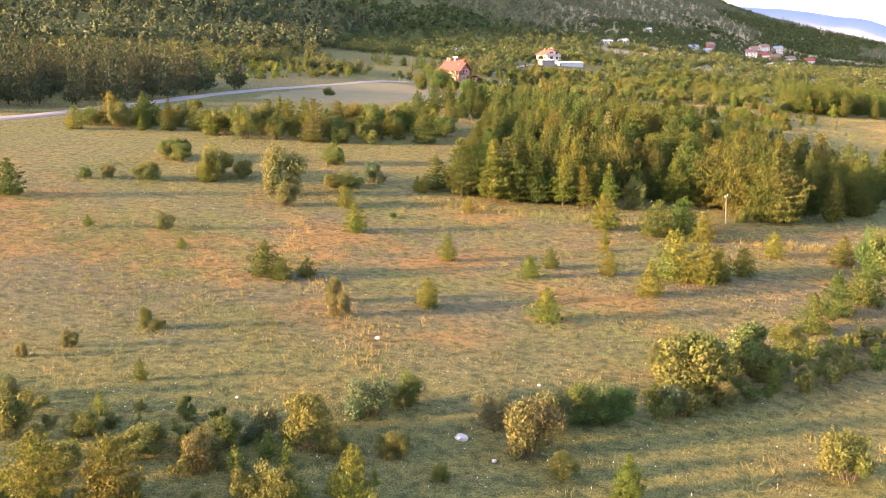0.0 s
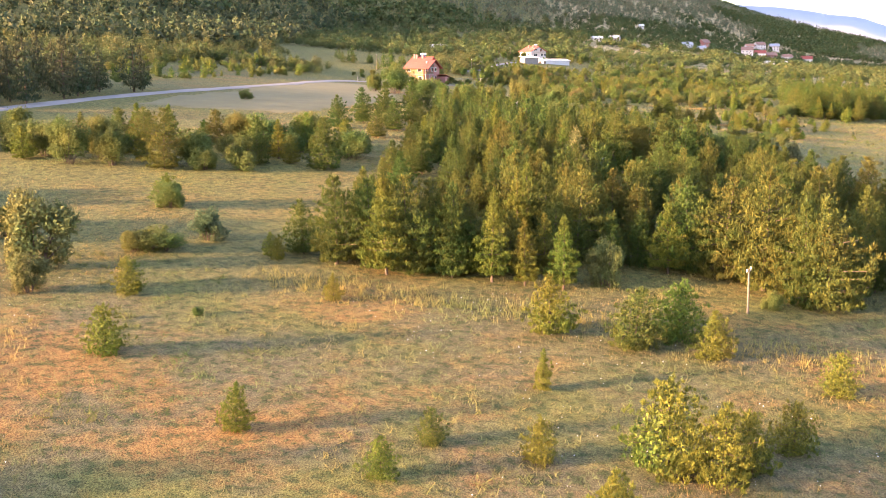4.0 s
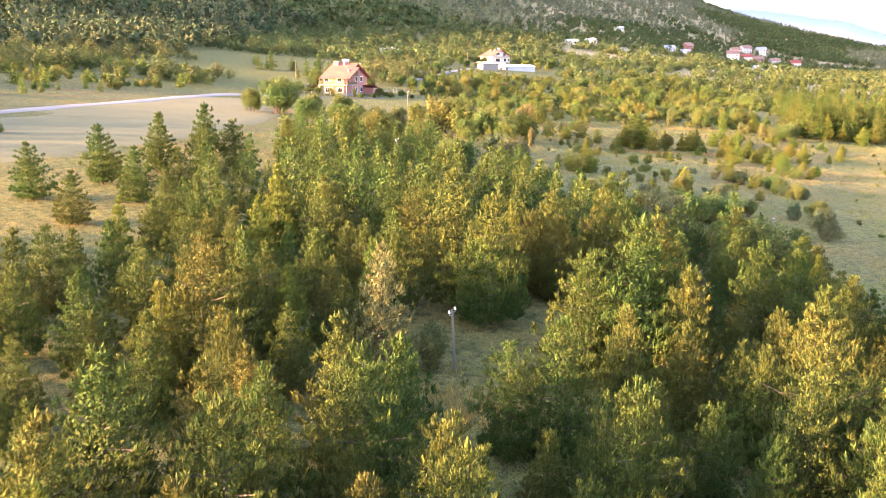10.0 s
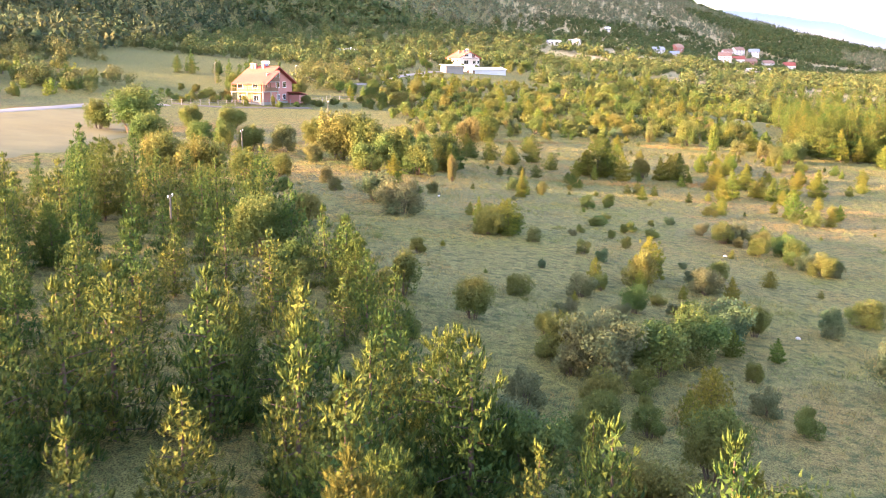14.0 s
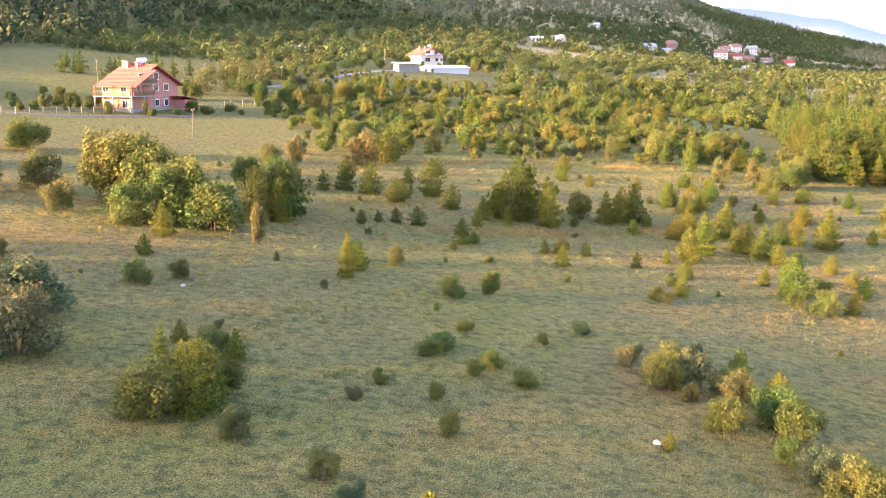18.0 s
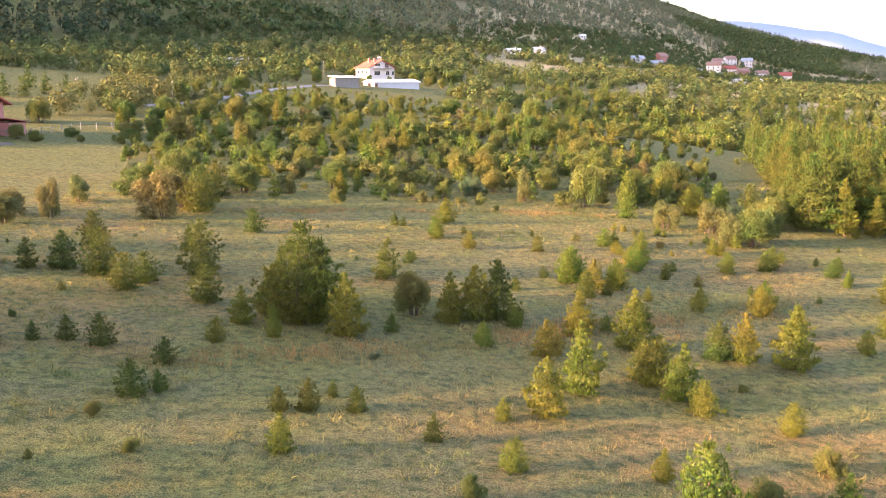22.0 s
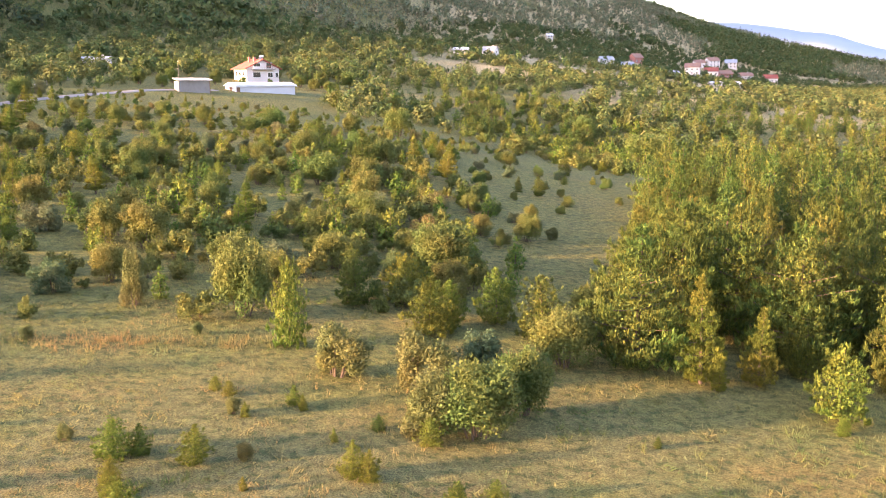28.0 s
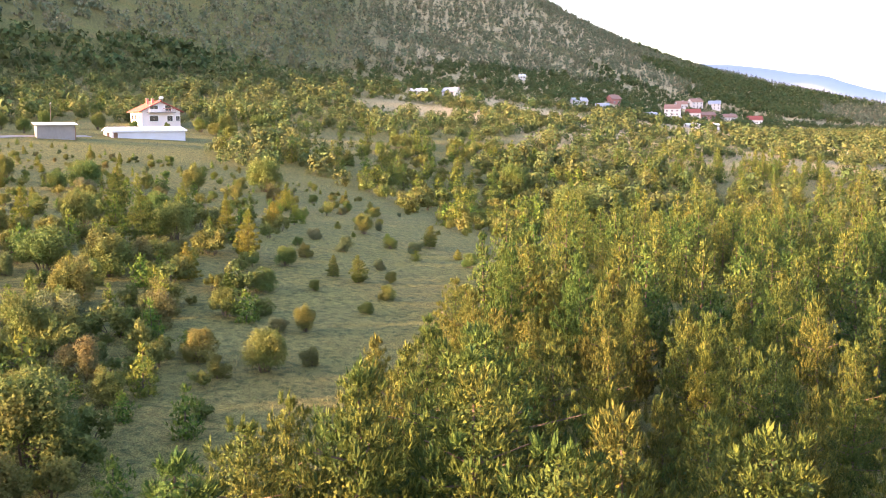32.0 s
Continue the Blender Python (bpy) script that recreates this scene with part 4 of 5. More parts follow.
for row in [(31.3, 107.8, 3.4, -2), (28.7, 152.8, 3.4, -3), (24.0, 221, 3.6, 1), (18.3, 283.8, 3.6, 0), (23.2, 358.4, 4.6, 2), (5.5, 455, 5.0, -1), (24, 462, 5.0, 1), (48, 570, 6.5, 1), (-14, 430, 6, 0)]:
    utility_pole(*row)


def boulder(x, y, size, seed):
    bm = bmesh.new()
    bmesh.ops.create_icosphere(bm, subdivisions=2, radius=1)
    r = np.random.default_rng(seed)
    off = r.uniform(-3, 3, 3)
    for v in bm.verts:
        v.co *= 0.8 + 0.35 * noise.noise(v.co * 1.3 + Vector(off))
        v.co.z *= 0.7
    ob = part("stone", bm, STONE, None)
    ob.matrix_world = pose(x, y, float(land(x, y)) + size * 0.2, 0, 0, r.uniform(0, 360)) @ Matrix.Scale(size, 4)
    tagged(ob, "pale weathered field stone in the grass", "stone", "field stones")


for k, row in enumerate([(0.9, 46.4, 0.38), (-4.3, 62, 0.2), (2.4, 44, 0.16), (5.6, 55, 0.16), (20.2, 66.5, 0.18), (24, 68, 0.17), (16, 54, 0.14), (-11, 50, 0.14), (27, 63, 0.2), (66, 212, 0.2), (44, 260, 0.2), (70, 240, 0.22)]):
    boulder(*row, k)

# ---- single trees and shrubs ----

# first meadow and its hedges: x, y, height, width
for row in [(9.4, 84.3, 1.8), (-14.1, 75.9, 2.8), (-12.6, 74.9, 1.8), (-10.9, 76.2, 1.6, 1.3), (-43.7, 98.4, 3.8), (-19.0, 60.8, 1.7, 0.6), (-18.2, 60.8, 0.9), (21.6, 99.0, 3.9), (14.3, 55.4, 4.7, 0.9), (19.4, 59.0, 3.9, 1.2), (23.8, 65.1, 2.4), (27.0, 69.4, 3.0), (30.7, 74.2, 3.6), (34.4, 78.1, 3.8), (37.9, 91.8, 2.8), (19.4, 44.3, 2.9), (7.7, 49.8, 2.6), (9.2, 50.2, 2.3), (-6.6, 44.4, 3.3, 0.8), (-2.0, 50.7, 2.4, 0.7), (-7.0, 38.4, 2.3), (-8.4, 38.5, 1.8)]:
    put("bush" if row[1] < 68 else "dark_young", *row)
for row in [(-16.5, 39.9, 1.8), (-13.9, 42.6, 1.6, 1.4), (-12.8, 46.7, 1.5, 0.8), (-16.9, 44.0, 1.6), (-20.3, 43.4, 2.4), (-10.5, 43.7, 1.9), (-5.2, 43.7, 1.6), (-2.5, 44.1, 1.4), (-0.1, 41.4, 1.0), (5.6, 42.6, 1.6), (-5.2, 100.5, 0.7)]:
    put("bush", *row)
for row in [(-22.2, 56.1, 1.3), (-24.0, 54.0, 1.0), (-8.0, 69.8, 2.3, 0.7), (-7.1, 66.6, 2.0), (4.1, 44.7, 3.4), (5.4, 47.9, 2.7), (-10.7, 41.2, 2.2), (-22.1, 47.7, 1.5), (15.9, 53.4, 1.7), (13.6, 60.9, 1.5), (-25.6, 88.7, 1.9), (-16.5, 102.6, 3.0)]:
    put("rust", *row)
for row in [(2.7, 48.6, 2.3), (12.7, 52.0, 2.1), (-3.8, 48.7, 2.7), (-8.6, 44.8, 2.2)]:
    put("silver", *row)
for row in [(39.9, 88.3, 5.3)]:
    put("tree", *row)
for row in [(0.3, 84.5, 2.4), (-1.2, 70.1, 2.3), (7.4, 68.4, 2.6), (7.2, 80.6, 2.0), (-10.4, 103.9, 2.5), (-8.5, 93.1, 2.8), (-32.1, 87.7, 1.2), (-22.4, 82.5, 1.0), (-16.6, 51.6, 1.4, 0.7), (2.7, 105.1, 1.9), (16.7, 100.9, 4.0), (15.3, 91.8, 2.4, 0.7), (14.2, 83.0, 2.2, 0.8), (24.8, 101.2, 3.9), (26.3, 97.9, 3.2), (20.0, 82.9, 4.4), (16.6, 76.9, 2.9), (22.1, 81.7, 3.9), (23.8, 83.2, 3.0), (26.6, 85.4, 2.6), (31.9, 93.3, 2.6), (8.2, 41.0, 2.2)]:
    put("young", *row)
for row in [(-3.9, 38.7, 2.7), (-13.5, 37.4, 3.1), (-16.5, 37.0, 3.0)]:
    put("young", *row)

# far edge of the first meadow: x, y, height, width
for row in [(-26.8, 113.0, 4.2), (-35.2, 125.1, 3.0), (-33.1, 123.8, 2.9), (-33.8, 111.2, 2.6), (-23.8, 115.7, 2.7), (-40.2, 109.7, 1.6), (-45.1, 155.0, 3.6), (-15.7, 165.9, 3.9), (-9.1, 158.8, 4.1), (-7.5, 158.4, 3.3), (-0.3, 157.8, 4.1), (-35.1, 127.4, 2.9), (-33.7, 127.9, 2.6), (-27.0, 116.6, 4.2), (-14.2, 128.1, 3.0), (-11.2, 114.3, 2.3, 1.4), (-13.0, 113.5, 2.0), (-26.3, 228.8, 2.4), (1.3, 192.6, 2.3), (-2.0, 198.0, 2.4), (9.4, 326.2, 4.9)]:
    put("bush", *row)
for row in [(-18.0, 107.4, 6.3, 0.9), (-38.2, 111.4, 1.7), (7.0, 200.5, 3.0)]:
    put("rust", *row)
for row in [(-8.4, 118.0, 3.3)]:
    put("silver", *row)
for row in [(5.9, 111.8, 7.4), (13.6, 111.5, 6.2)]:
    put("slim", *row)
for row in [(-24.7, 157.2, 4.9), (-19.3, 145.4, 6.5), (-10.6, 150.7, 5.6), (-3.0, 150.2, 6.0), (-4.7, 185.2, 4.9), (1.2, 177.3, 4.2), (3.3, 186.7, 4.9), (2.1, 113.6, 6.9), (4.5, 115.3, 6.5), (7.3, 112.9, 7.4), (9.1, 113.1, 7.2), (10.9, 113.4, 7.0), (-0.7, 116.0, 4.4), (10.7, 112.0, 5.5), (12.4, 113.8, 5.4), (5.4, 203.9, 7.3), (8.2, 205.5, 5.7), (1.0, 203.0, 6.2), (12.8, 209.7, 5.8), (-1.8, 194.0, 5.6), (6.6, 188.1, 4.9)]:
    put("tall", *row)
for row in [(-49.5, 150.7, 4.6), (-41.6, 155.1, 4.0), (-33.4, 149.3, 4.6), (-29.3, 145.2, 5.6), (-27.1, 149.5, 5.4), (-24.8, 145.7, 4.5), (-16.8, 148.4, 4.7), (-13.8, 161.1, 5.0), (-6.4, 164.4, 5.1), (-1.4, 302.7, 8.2, 1.3), (-6.9, 304.0, 5.5), (6.9, 280.8, 5.8), (11.0, 292.1, 4.3), (3.5, 320.1, 4.7)]:
    put("tree", *row)
for row in [(-14.7, 129.2, 2.9), (-27.2, 112.1, 2.7), (-3.0, 114.8, 1.9), (-47.8, 154.0, 2.8), (-39.1, 155.7, 3.6), (-2.4, 113.9, 2.0, 0.7)]:
    put("young", *row)

# pine wood: x, y, height, width
for row in [(33.5, 109.1, 1.7), (48.1, 189.9, 2.5, 0.7)]:
    put("bush", *row)
for row in [(25.0, 151.9, 6.7)]:
    put("pale", *row)
for row in [(22.1, 112.4, 4.0, 0.8), (27.4, 152.9, 2.7, 0.9)]:
    put("rust", *row)
for row in [(47.4, 176.0, 0.9)]:
    put("silver", *row)
for row in [(16.0, 111.2, 5.0), (18.8, 110.9, 5.5), (17.8, 114.7, 4.8), (27.7, 116.6, 5.8), (20.5, 152.7, 5.1), (17.2, 171.6, 6.8), (41.2, 154.6, 4.8)]:
    put("slim", *row)
for row in [(25.6, 118.4, 4.8), (29.4, 118.0, 7.7), (31.9, 116.5, 8.2), (34.3, 113.7, 9.7), (35.7, 112.6, 6.5), (36.5, 111.0, 7.9), (37.8, 109.8, 8.4), (20.8, 118.5, 7.9), (31.0, 160.6, 7.9), (29.2, 164.0, 8.5), (16.8, 149.3, 6.9), (37.7, 153.7, 8.7), (39.3, 156.4, 8.3), (35.3, 152.7, 6.9), (48.2, 169.9, 5.6), (53.8, 170.0, 5.0), (40.7, 175.5, 6.0), (47.7, 157.3, 4.5), (54.7, 166.2, 3.7), (34.5, 190.2, 5.1), (42.6, 185.3, 6.4), (55.5, 177.6, 4.7)]:
    put("tall", *row)
for row in [(45.4, 185.1, 4.2), (49.6, 183.2, 3.5), (53.4, 188.7, 3.5), (52.3, 176.7, 5.7)]:
    put("tree", *row)

# beyond the wood: x, y, height, width
for row in [(33.8, 212.2, 3.3), (40.5, 212.2, 3.5), (32.3, 232.5, 3.3), (40.9, 203.8, 1.9), (48.3, 215.6, 1.8), (49.4, 202.5, 3.1), (54.4, 201.4, 3.6), (57.4, 205.2, 3.6), (72.9, 217.6, 2.4), (58.1, 222.5, 3.1), (65.1, 226.7, 2.2), (77.6, 242.2, 2.6), (77.3, 235.5, 2.5), (48.5, 240.5, 2.5, 1.3), (61.5, 265.4, 1.9), (25.8, 263.2, 3.5), (22.8, 264.8, 2.9), (27.9, 250.8, 1.8), (41.3, 259.6, 1.8), (48.1, 237.3, 2.8), (59.7, 250.2, 1.2, 1.4), (62.2, 247.3, 1.2)]:
    put("bush", *row)
for row in [(60.5, 238.5, 1.3), (41.6, 225.3, 1.5), (73.9, 242.6, 2.2), (77.1, 243.7, 2.6), (72.4, 248.3, 2.4), (75.6, 238.9, 1.6), (41.6, 281.7, 5.4), (35.2, 280.8, 4.5), (48.7, 245.9, 1.9), (50.3, 240.5, 2.4), (62.1, 256.3, 0.9), (60.4, 251.7, 1.2, 1.5), (63.2, 249.2, 1.3), (64.7, 246.2, 1.2), (57.2, 244.3, 1.0), (60.0, 242.9, 1.1), (73.7, 252.0, 2.2), (66.7, 255.1, 0.9), (99.2, 284.6, 1.8), (94.2, 279.8, 1.9), (91.4, 272.5, 2.5), (89.7, 274.3, 1.7)]:
    put("bush", *row)
for row in [(80.7, 278.5, 1.4), (77.7, 272.0, 1.4), (78.6, 271.3, 1.1), (64.4, 267.5, 2.2, 0.8), (62.4, 284.5, 0.9), (65.4, 280.6, 0.8), (57.5, 276.3, 1.2)]:
    put("bush", *row)
for row in [(31.4, 261.9, 2.1), (32.9, 255.5, 1.7), (51.7, 235.5, 1.6), (46.1, 277.5, 3.9, 0.4), (55.4, 232.5, 1.5), (76.1, 247.0, 2.3), (28.0, 283.9, 3.2), (75.8, 248.6, 1.8), (73.5, 246.9, 1.2), (53.9, 275.1, 2.0), (57.4, 274.2, 2.0), (43.4, 262.2, 1.6)]:
    put("rust", *row)
for row in [(51.2, 200.5, 4.3), (60.3, 209.4, 3.4), (68.8, 213.5, 2.5), (67.6, 201.8, 4.0), (37.7, 250.3, 3.9, 1.4), (40.0, 243.2, 4.4), (56.1, 241.8, 0.8), (62.8, 221.9, 2.7), (56.7, 230.2, 1.4), (74.1, 248.9, 2.8), (76.6, 237.3, 2.0), (78.4, 235.3, 1.9), (71.4, 252.5, 1.7), (75.6, 253.3, 2.0), (69.6, 258.6, 1.2)]:
    put("silver", *row)
for row in [(17.6, 226.8, 6.5), (37.9, 207.3, 4.9), (36.7, 215.6, 4.1), (19.4, 210.9, 4.2)]:
    put("tall", *row)
for row in [(30.6, 219.8, 5.0), (44.8, 208.6, 2.9), (20.9, 248.2, 5.8), (23.0, 256.7, 4.1), (16.2, 250.4, 5.9), (38.6, 283.4, 7.0)]:
    put("tree", *row)
for row in [(69.7, 227.6, 1.4), (39.3, 268.5, 1.6), (49.7, 237.9, 3.3), (47.2, 241.6, 2.7, 0.6), (54.0, 267.7, 3.7, 0.6), (54.7, 270.9, 2.3), (59.4, 225.3, 3.4), (54.5, 221.4, 2.0, 0.8), (57.7, 220.6, 1.6), (38.7, 276.4, 3.0), (50.0, 245.1, 1.8), (46.8, 247.3, 1.4), (78.0, 252.5, 1.8), (78.1, 246.8, 2.2), (71.9, 281.9, 2.0), (90.9, 277.5, 4.0), (90.1, 282.5, 1.7), (93.9, 272.9, 2.1), (97.8, 279.4, 2.3), (82.9, 282.3, 1.7), (80.4, 274.3, 1.7)]:
    put("young", *row)

# second meadow: x, y, height, width
for row in [(63.4, 287.8, 2.0), (46.4, 292.4, 5.4), (44.8, 313.5, 3.0), (48.2, 313.6, 2.5), (50.6, 314.7, 3.1), (53.8, 313.6, 3.8), (56.7, 309.6, 2.9), (57.6, 312.5, 2.5), (58.2, 325.2, 2.3), (63.0, 308.1, 2.9), (75.7, 320.1, 3.3), (63.6, 293.8, 1.6), (72.5, 288.0, 1.8), (71.1, 287.5, 1.4), (75.1, 288.5, 1.5), (73.6, 290.6, 1.0), (79.1, 285.1, 1.5), (92.8, 298.2, 2.6), (99.2, 303.5, 2.8), (59.3, 296.1, 2.0), (57.1, 296.5, 1.6), (55.3, 295.8, 1.2)]:
    put("dark_young", *row)
for row in [(53.7, 293.7, 1.4), (101.6, 327.7, 1.5), (78.0, 328.4, 0.9), (77.6, 326.8, 1.2), (101.3, 326.8, 1.0, 1.3), (103.9, 325.0, 1.1), (92.6, 318.6, 2.5), (94.6, 319.8, 1.5), (89.8, 324.8, 1.1), (85.4, 323.6, 1.0), (86.7, 319.6, 1.2), (77.8, 313.0, 2.5), (95.9, 312.6, 1.4, 1.5)]:
    put("dark_young", *row)
for row in [(22.4, 294.7, 4.6), (39.8, 329.9, 3.4)]:
    put("rust", *row)
for row in [(44.1, 289.6, 5.2), (50.4, 322.9, 3.4), (61.0, 316.3, 4.7), (69.9, 305.1, 7.4), (84.3, 310.1, 4.7)]:
    put("tall", *row)
for row in [(30.8, 291.3, 8.2), (34.7, 289.5, 8.1), (45.5, 294.7, 5.9), (26.0, 304.0, 5.5), (15.3, 288.6, 4.8), (18.3, 290.7, 4.4), (45.0, 298.9, 3.8), (42.8, 313.7, 4.1), (39.9, 310.0, 4.4), (78.0, 309.3, 3.9)]:
    put("tree", *row)
for row in [(46.4, 289.6, 4.3, 0.5), (68.7, 306.5, 4.2), (66.4, 303.6, 2.7), (68.0, 306.2, 3.8), (71.6, 305.7, 6.1), (73.7, 302.7, 4.5), (68.9, 301.1, 2.2, 0.6), (65.5, 299.0, 1.7), (80.8, 308.4, 3.9), (82.5, 309.2, 4.4), (76.6, 304.6, 1.4), (86.0, 309.9, 1.2), (64.6, 288.8, 1.3), (82.9, 303.1, 1.8), (87.1, 301.5, 2.7), (90.1, 307.3, 3.4), (85.5, 290.4, 3.5), (88.3, 294.7, 4.5), (83.0, 289.2, 1.4), (93.6, 304.7, 4.4), (93.3, 296.9, 3.4), (94.2, 294.5, 3.7)]:
    put("young", *row)
for row in [(94.9, 292.2, 2.2), (100.9, 303.1, 3.7), (104.2, 302.4, 4.6), (107.5, 317.9, 2.7), (99.3, 290.0, 1.9), (111.3, 306.9, 1.9), (92.2, 324.7, 3.2), (93.8, 321.4, 2.8), (95.9, 323.1, 2.6), (99.1, 329.3, 2.7), (102.3, 318.6, 1.6), (119.0, 328.0, 1.2), (91.6, 323.1, 3.1), (93.0, 326.7, 1.8), (95.9, 321.9, 2.5), (97.9, 318.8, 1.3), (101.5, 316.5, 1.7), (106.4, 315.9, 2.7), (107.7, 311.1, 2.5), (120.6, 322.9, 2.7), (119.5, 328.9, 1.6), (115.5, 311.8, 2.5)]:
    put("young", *row)
for row in [(85.5, 308.1, 1.8), (90.4, 309.3, 2.1), (92.4, 308.8, 1.3), (119.6, 320.1, 0.8)]:
    put("young", *row)

# upper meadow: x, y, height, width
for row in [(55.1, 344.0, 5.1), (62.2, 335.2, 2.5), (76.0, 344.0, 1.4), (90.5, 335.4, 1.8), (113.0, 332.8, 2.3), (119.2, 331.8, 1.9), (54.6, 354.3, 4.5), (76.9, 343.7, 1.1), (114.2, 334.7, 2.3), (103.0, 330.4, 1.0), (119.6, 336.8, 0.9), (120.8, 334.5, 1.7), (110.5, 345.0, 0.9), (121.5, 363.0, 4.6)]:
    put("dark_young", *row)
for row in [(41.5, 345.2, 3.3), (52.0, 339.3, 5.6), (52.2, 345.7, 4.9), (42.5, 334.8, 4.4, 0.6), (38.8, 334.3, 3.1), (102.7, 346.1, 1.1), (95.3, 341.5, 1.0), (104.2, 340.6, 1.0), (107.6, 352.7, 3.7, 1.1), (112.6, 351.1, 4.2), (113.3, 345.5, 3.8), (92.3, 365.1, 5.0, 0.5), (98.0, 359.1, 1.0), (88.0, 356.3, 1.1)]:
    put("rust", *row)
for row in [(116.7, 353.6, 3.9)]:
    put("silver", *row)
for row in [(130.7, 355.6, 7.3), (131.5, 354.3, 2.4), (134.5, 355.8, 5.4)]:
    put("slim", *row)
for row in [(127.1, 358.1, 9.9), (131.9, 365.3, 14.0), (138.8, 360.3, 10.7), (136.3, 365.9, 12.4), (145.3, 361.5, 11.7), (141.0, 361.8, 12.6), (127.7, 365.7, 8.2)]:
    put("tall", *row)
for row in [(115.7, 344.7, 5.0), (118.6, 348.3, 4.7), (100.2, 363.7, 6.4, 0.8), (125.7, 363.9, 5.0), (122.2, 357.1, 4.6)]:
    put("tree", *row)
for row in [(81.6, 346.8, 3.0), (80.2, 340.0, 2.0), (83.6, 334.8, 1.9), (98.1, 340.0, 2.0), (102.0, 339.9, 2.0), (108.4, 331.0, 2.2), (109.5, 339.3, 1.9), (80.5, 338.6, 2.0), (100.4, 333.3, 2.3), (99.1, 331.8, 2.0), (98.8, 337.3, 1.3), (101.1, 349.4, 0.9), (105.7, 347.8, 1.2), (113.2, 343.3, 1.6), (113.4, 362.1, 4.3), (114.7, 363.7, 3.7), (104.3, 357.8, 5.9, 0.5), (102.0, 348.7, 0.9), (103.4, 345.8, 0.9), (106.3, 347.1, 1.0), (99.3, 340.4, 1.6), (99.1, 336.2, 1.2)]:
    put("young", *row)
for row in [(108.3, 343.2, 0.8), (110.3, 339.0, 1.6), (104.7, 337.4, 0.7), (114.3, 337.2, 1.1), (116.1, 337.4, 1.2), (136.8, 348.2, 1.1), (137.7, 350.8, 4.8)]:
    put("young", *row)

# slope below the farm: x, y, height, width
for row in [(127.1, 465.0, 2.0), (131.4, 446.1, 2.1), (140.4, 438.2, 2.1), (131.9, 425.8, 1.4), (111.9, 424.3, 2.8), (119.0, 409.0, 2.8), (119.3, 397.1, 2.8)]:
    put("bush", *row)
for row in [(40.5, 404.9, 5.2, 0.5), (127.0, 397.6, 1.6), (113.2, 395.6, 1.6)]:
    put("rust", *row)
for row in [(134.4, 444.1, 1.9), (126.5, 440.8, 2.3), (123.6, 405.3, 1.6), (108.1, 402.9, 3.5)]:
    put("silver", *row)
for row in [(108.0, 368.3, 4.9), (136.7, 371.6, 11.9), (143.7, 408.6, 8.8), (142.2, 414.9, 6.6), (145.4, 406.0, 6.2), (152.0, 423.2, 4.2), (136.2, 450.0, 2.9), (126.3, 426.3, 2.3), (128.9, 424.7, 2.8), (105.1, 436.9, 5.7), (97.3, 453.3, 5.4)]:
    put("tall", *row)
for row in [(114.7, 378.3, 5.8), (127.9, 456.4, 3.0), (124.1, 395.7, 3.5), (100.5, 420.5, 4.8, 1.2), (106.2, 420.1, 4.8, 1.2), (109.2, 498.2, 6.9), (121.2, 429.9, 2.4), (125.7, 406.1, 2.5), (167.5, 529.1, 8.3, 1.4), (157.9, 559.1, 7.5), (171.4, 472.2, 3.0), (103.0, 451.5, 4.3), (111.6, 386.1, 2.7)]:
    put("tree", *row)
for row in [(118.5, 366.1, 4.3)]:
    put("young", *row)


# ---- woods and thickets ----
CLEARINGS = [(28.5, 149, 5.5), (29.5, 157, 5.0), (34, 160, 4.5), (45, 168, 4.0), (36, 151, 3.5)]
WOOD_A = [(1, 115), (13, 113), (24, 114), (28, 122), (33, 115), (46, 110), (58, 128), (57, 160), (50, 178), (42, 200), (35, 220), (27, 242), (8, 245), (11, 205), (4, 150)]
rest = []
for x, y in strew(WOOD_A, 360, 2.3, 11):
    if all(math.hypot(x - a, y - b) > r for a, b, r in CLEARINGS):
        h = rng.uniform(4.0, 7.2) * (0.8 if y > 190 or x < 16 else 1)
        if y < 175:
            put("tall" if rng.random() < 0.92 else "slim", x, y, h, 0.88)
        else:
            rest.append((x, y, h))
WOOD_B = [(127, 366), (140, 356), (190, 350), (240, 420), (215, 497), (160, 472), (146, 440), (139, 405)]
for x, y in strew(WOOD_B, 330, 3.1, 12):
    h = rng.uniform(5.6, 9.8)
    if y < 402 and x < 165:
        put("tall" if rng.random() < 0.85 else "slim", x, y, h, 0.76)
    else:
        rest.append((x, y, h))
massed("pine_wood", "fine_pine", rest, "dense green pines in the depth of the plantation", "trees")
DARK_WOOD = [(-75, 160), (-60, 180), (-50, 219), (-48, 240), (-75, 262), (-170, 280), (-190, 160)]
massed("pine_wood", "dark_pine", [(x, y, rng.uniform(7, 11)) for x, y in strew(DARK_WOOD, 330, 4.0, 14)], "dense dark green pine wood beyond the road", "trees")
PINES_BEYOND = [(165, 478), (215, 500), (260, 540), (250, 640), (200, 620), (180, 540)]
massed("pine_wood", "pine", [(x, y, rng.uniform(4, 8)) for x, y in strew(PINES_BEYOND, 110, 5.0, 24)], "green pines on the slope across the gully", "trees")
TREE_LINE = [(-56, 146), (-2, 146), (2, 168), (-54, 164)]
for x, y in strew(TREE_LINE, 34, 3.0, 61):
    put(("tall", "slim", "young", "tall", "bush")[int(rng.integers(5))], x, y, rng.uniform(2.4, 5.2))
SCRUB = [(45, 350), (104, 364), (120, 372), (124, 400), (118, 450), (128, 500), (110, 530), (40, 530), (20, 500), (26, 430), (22, 425)]
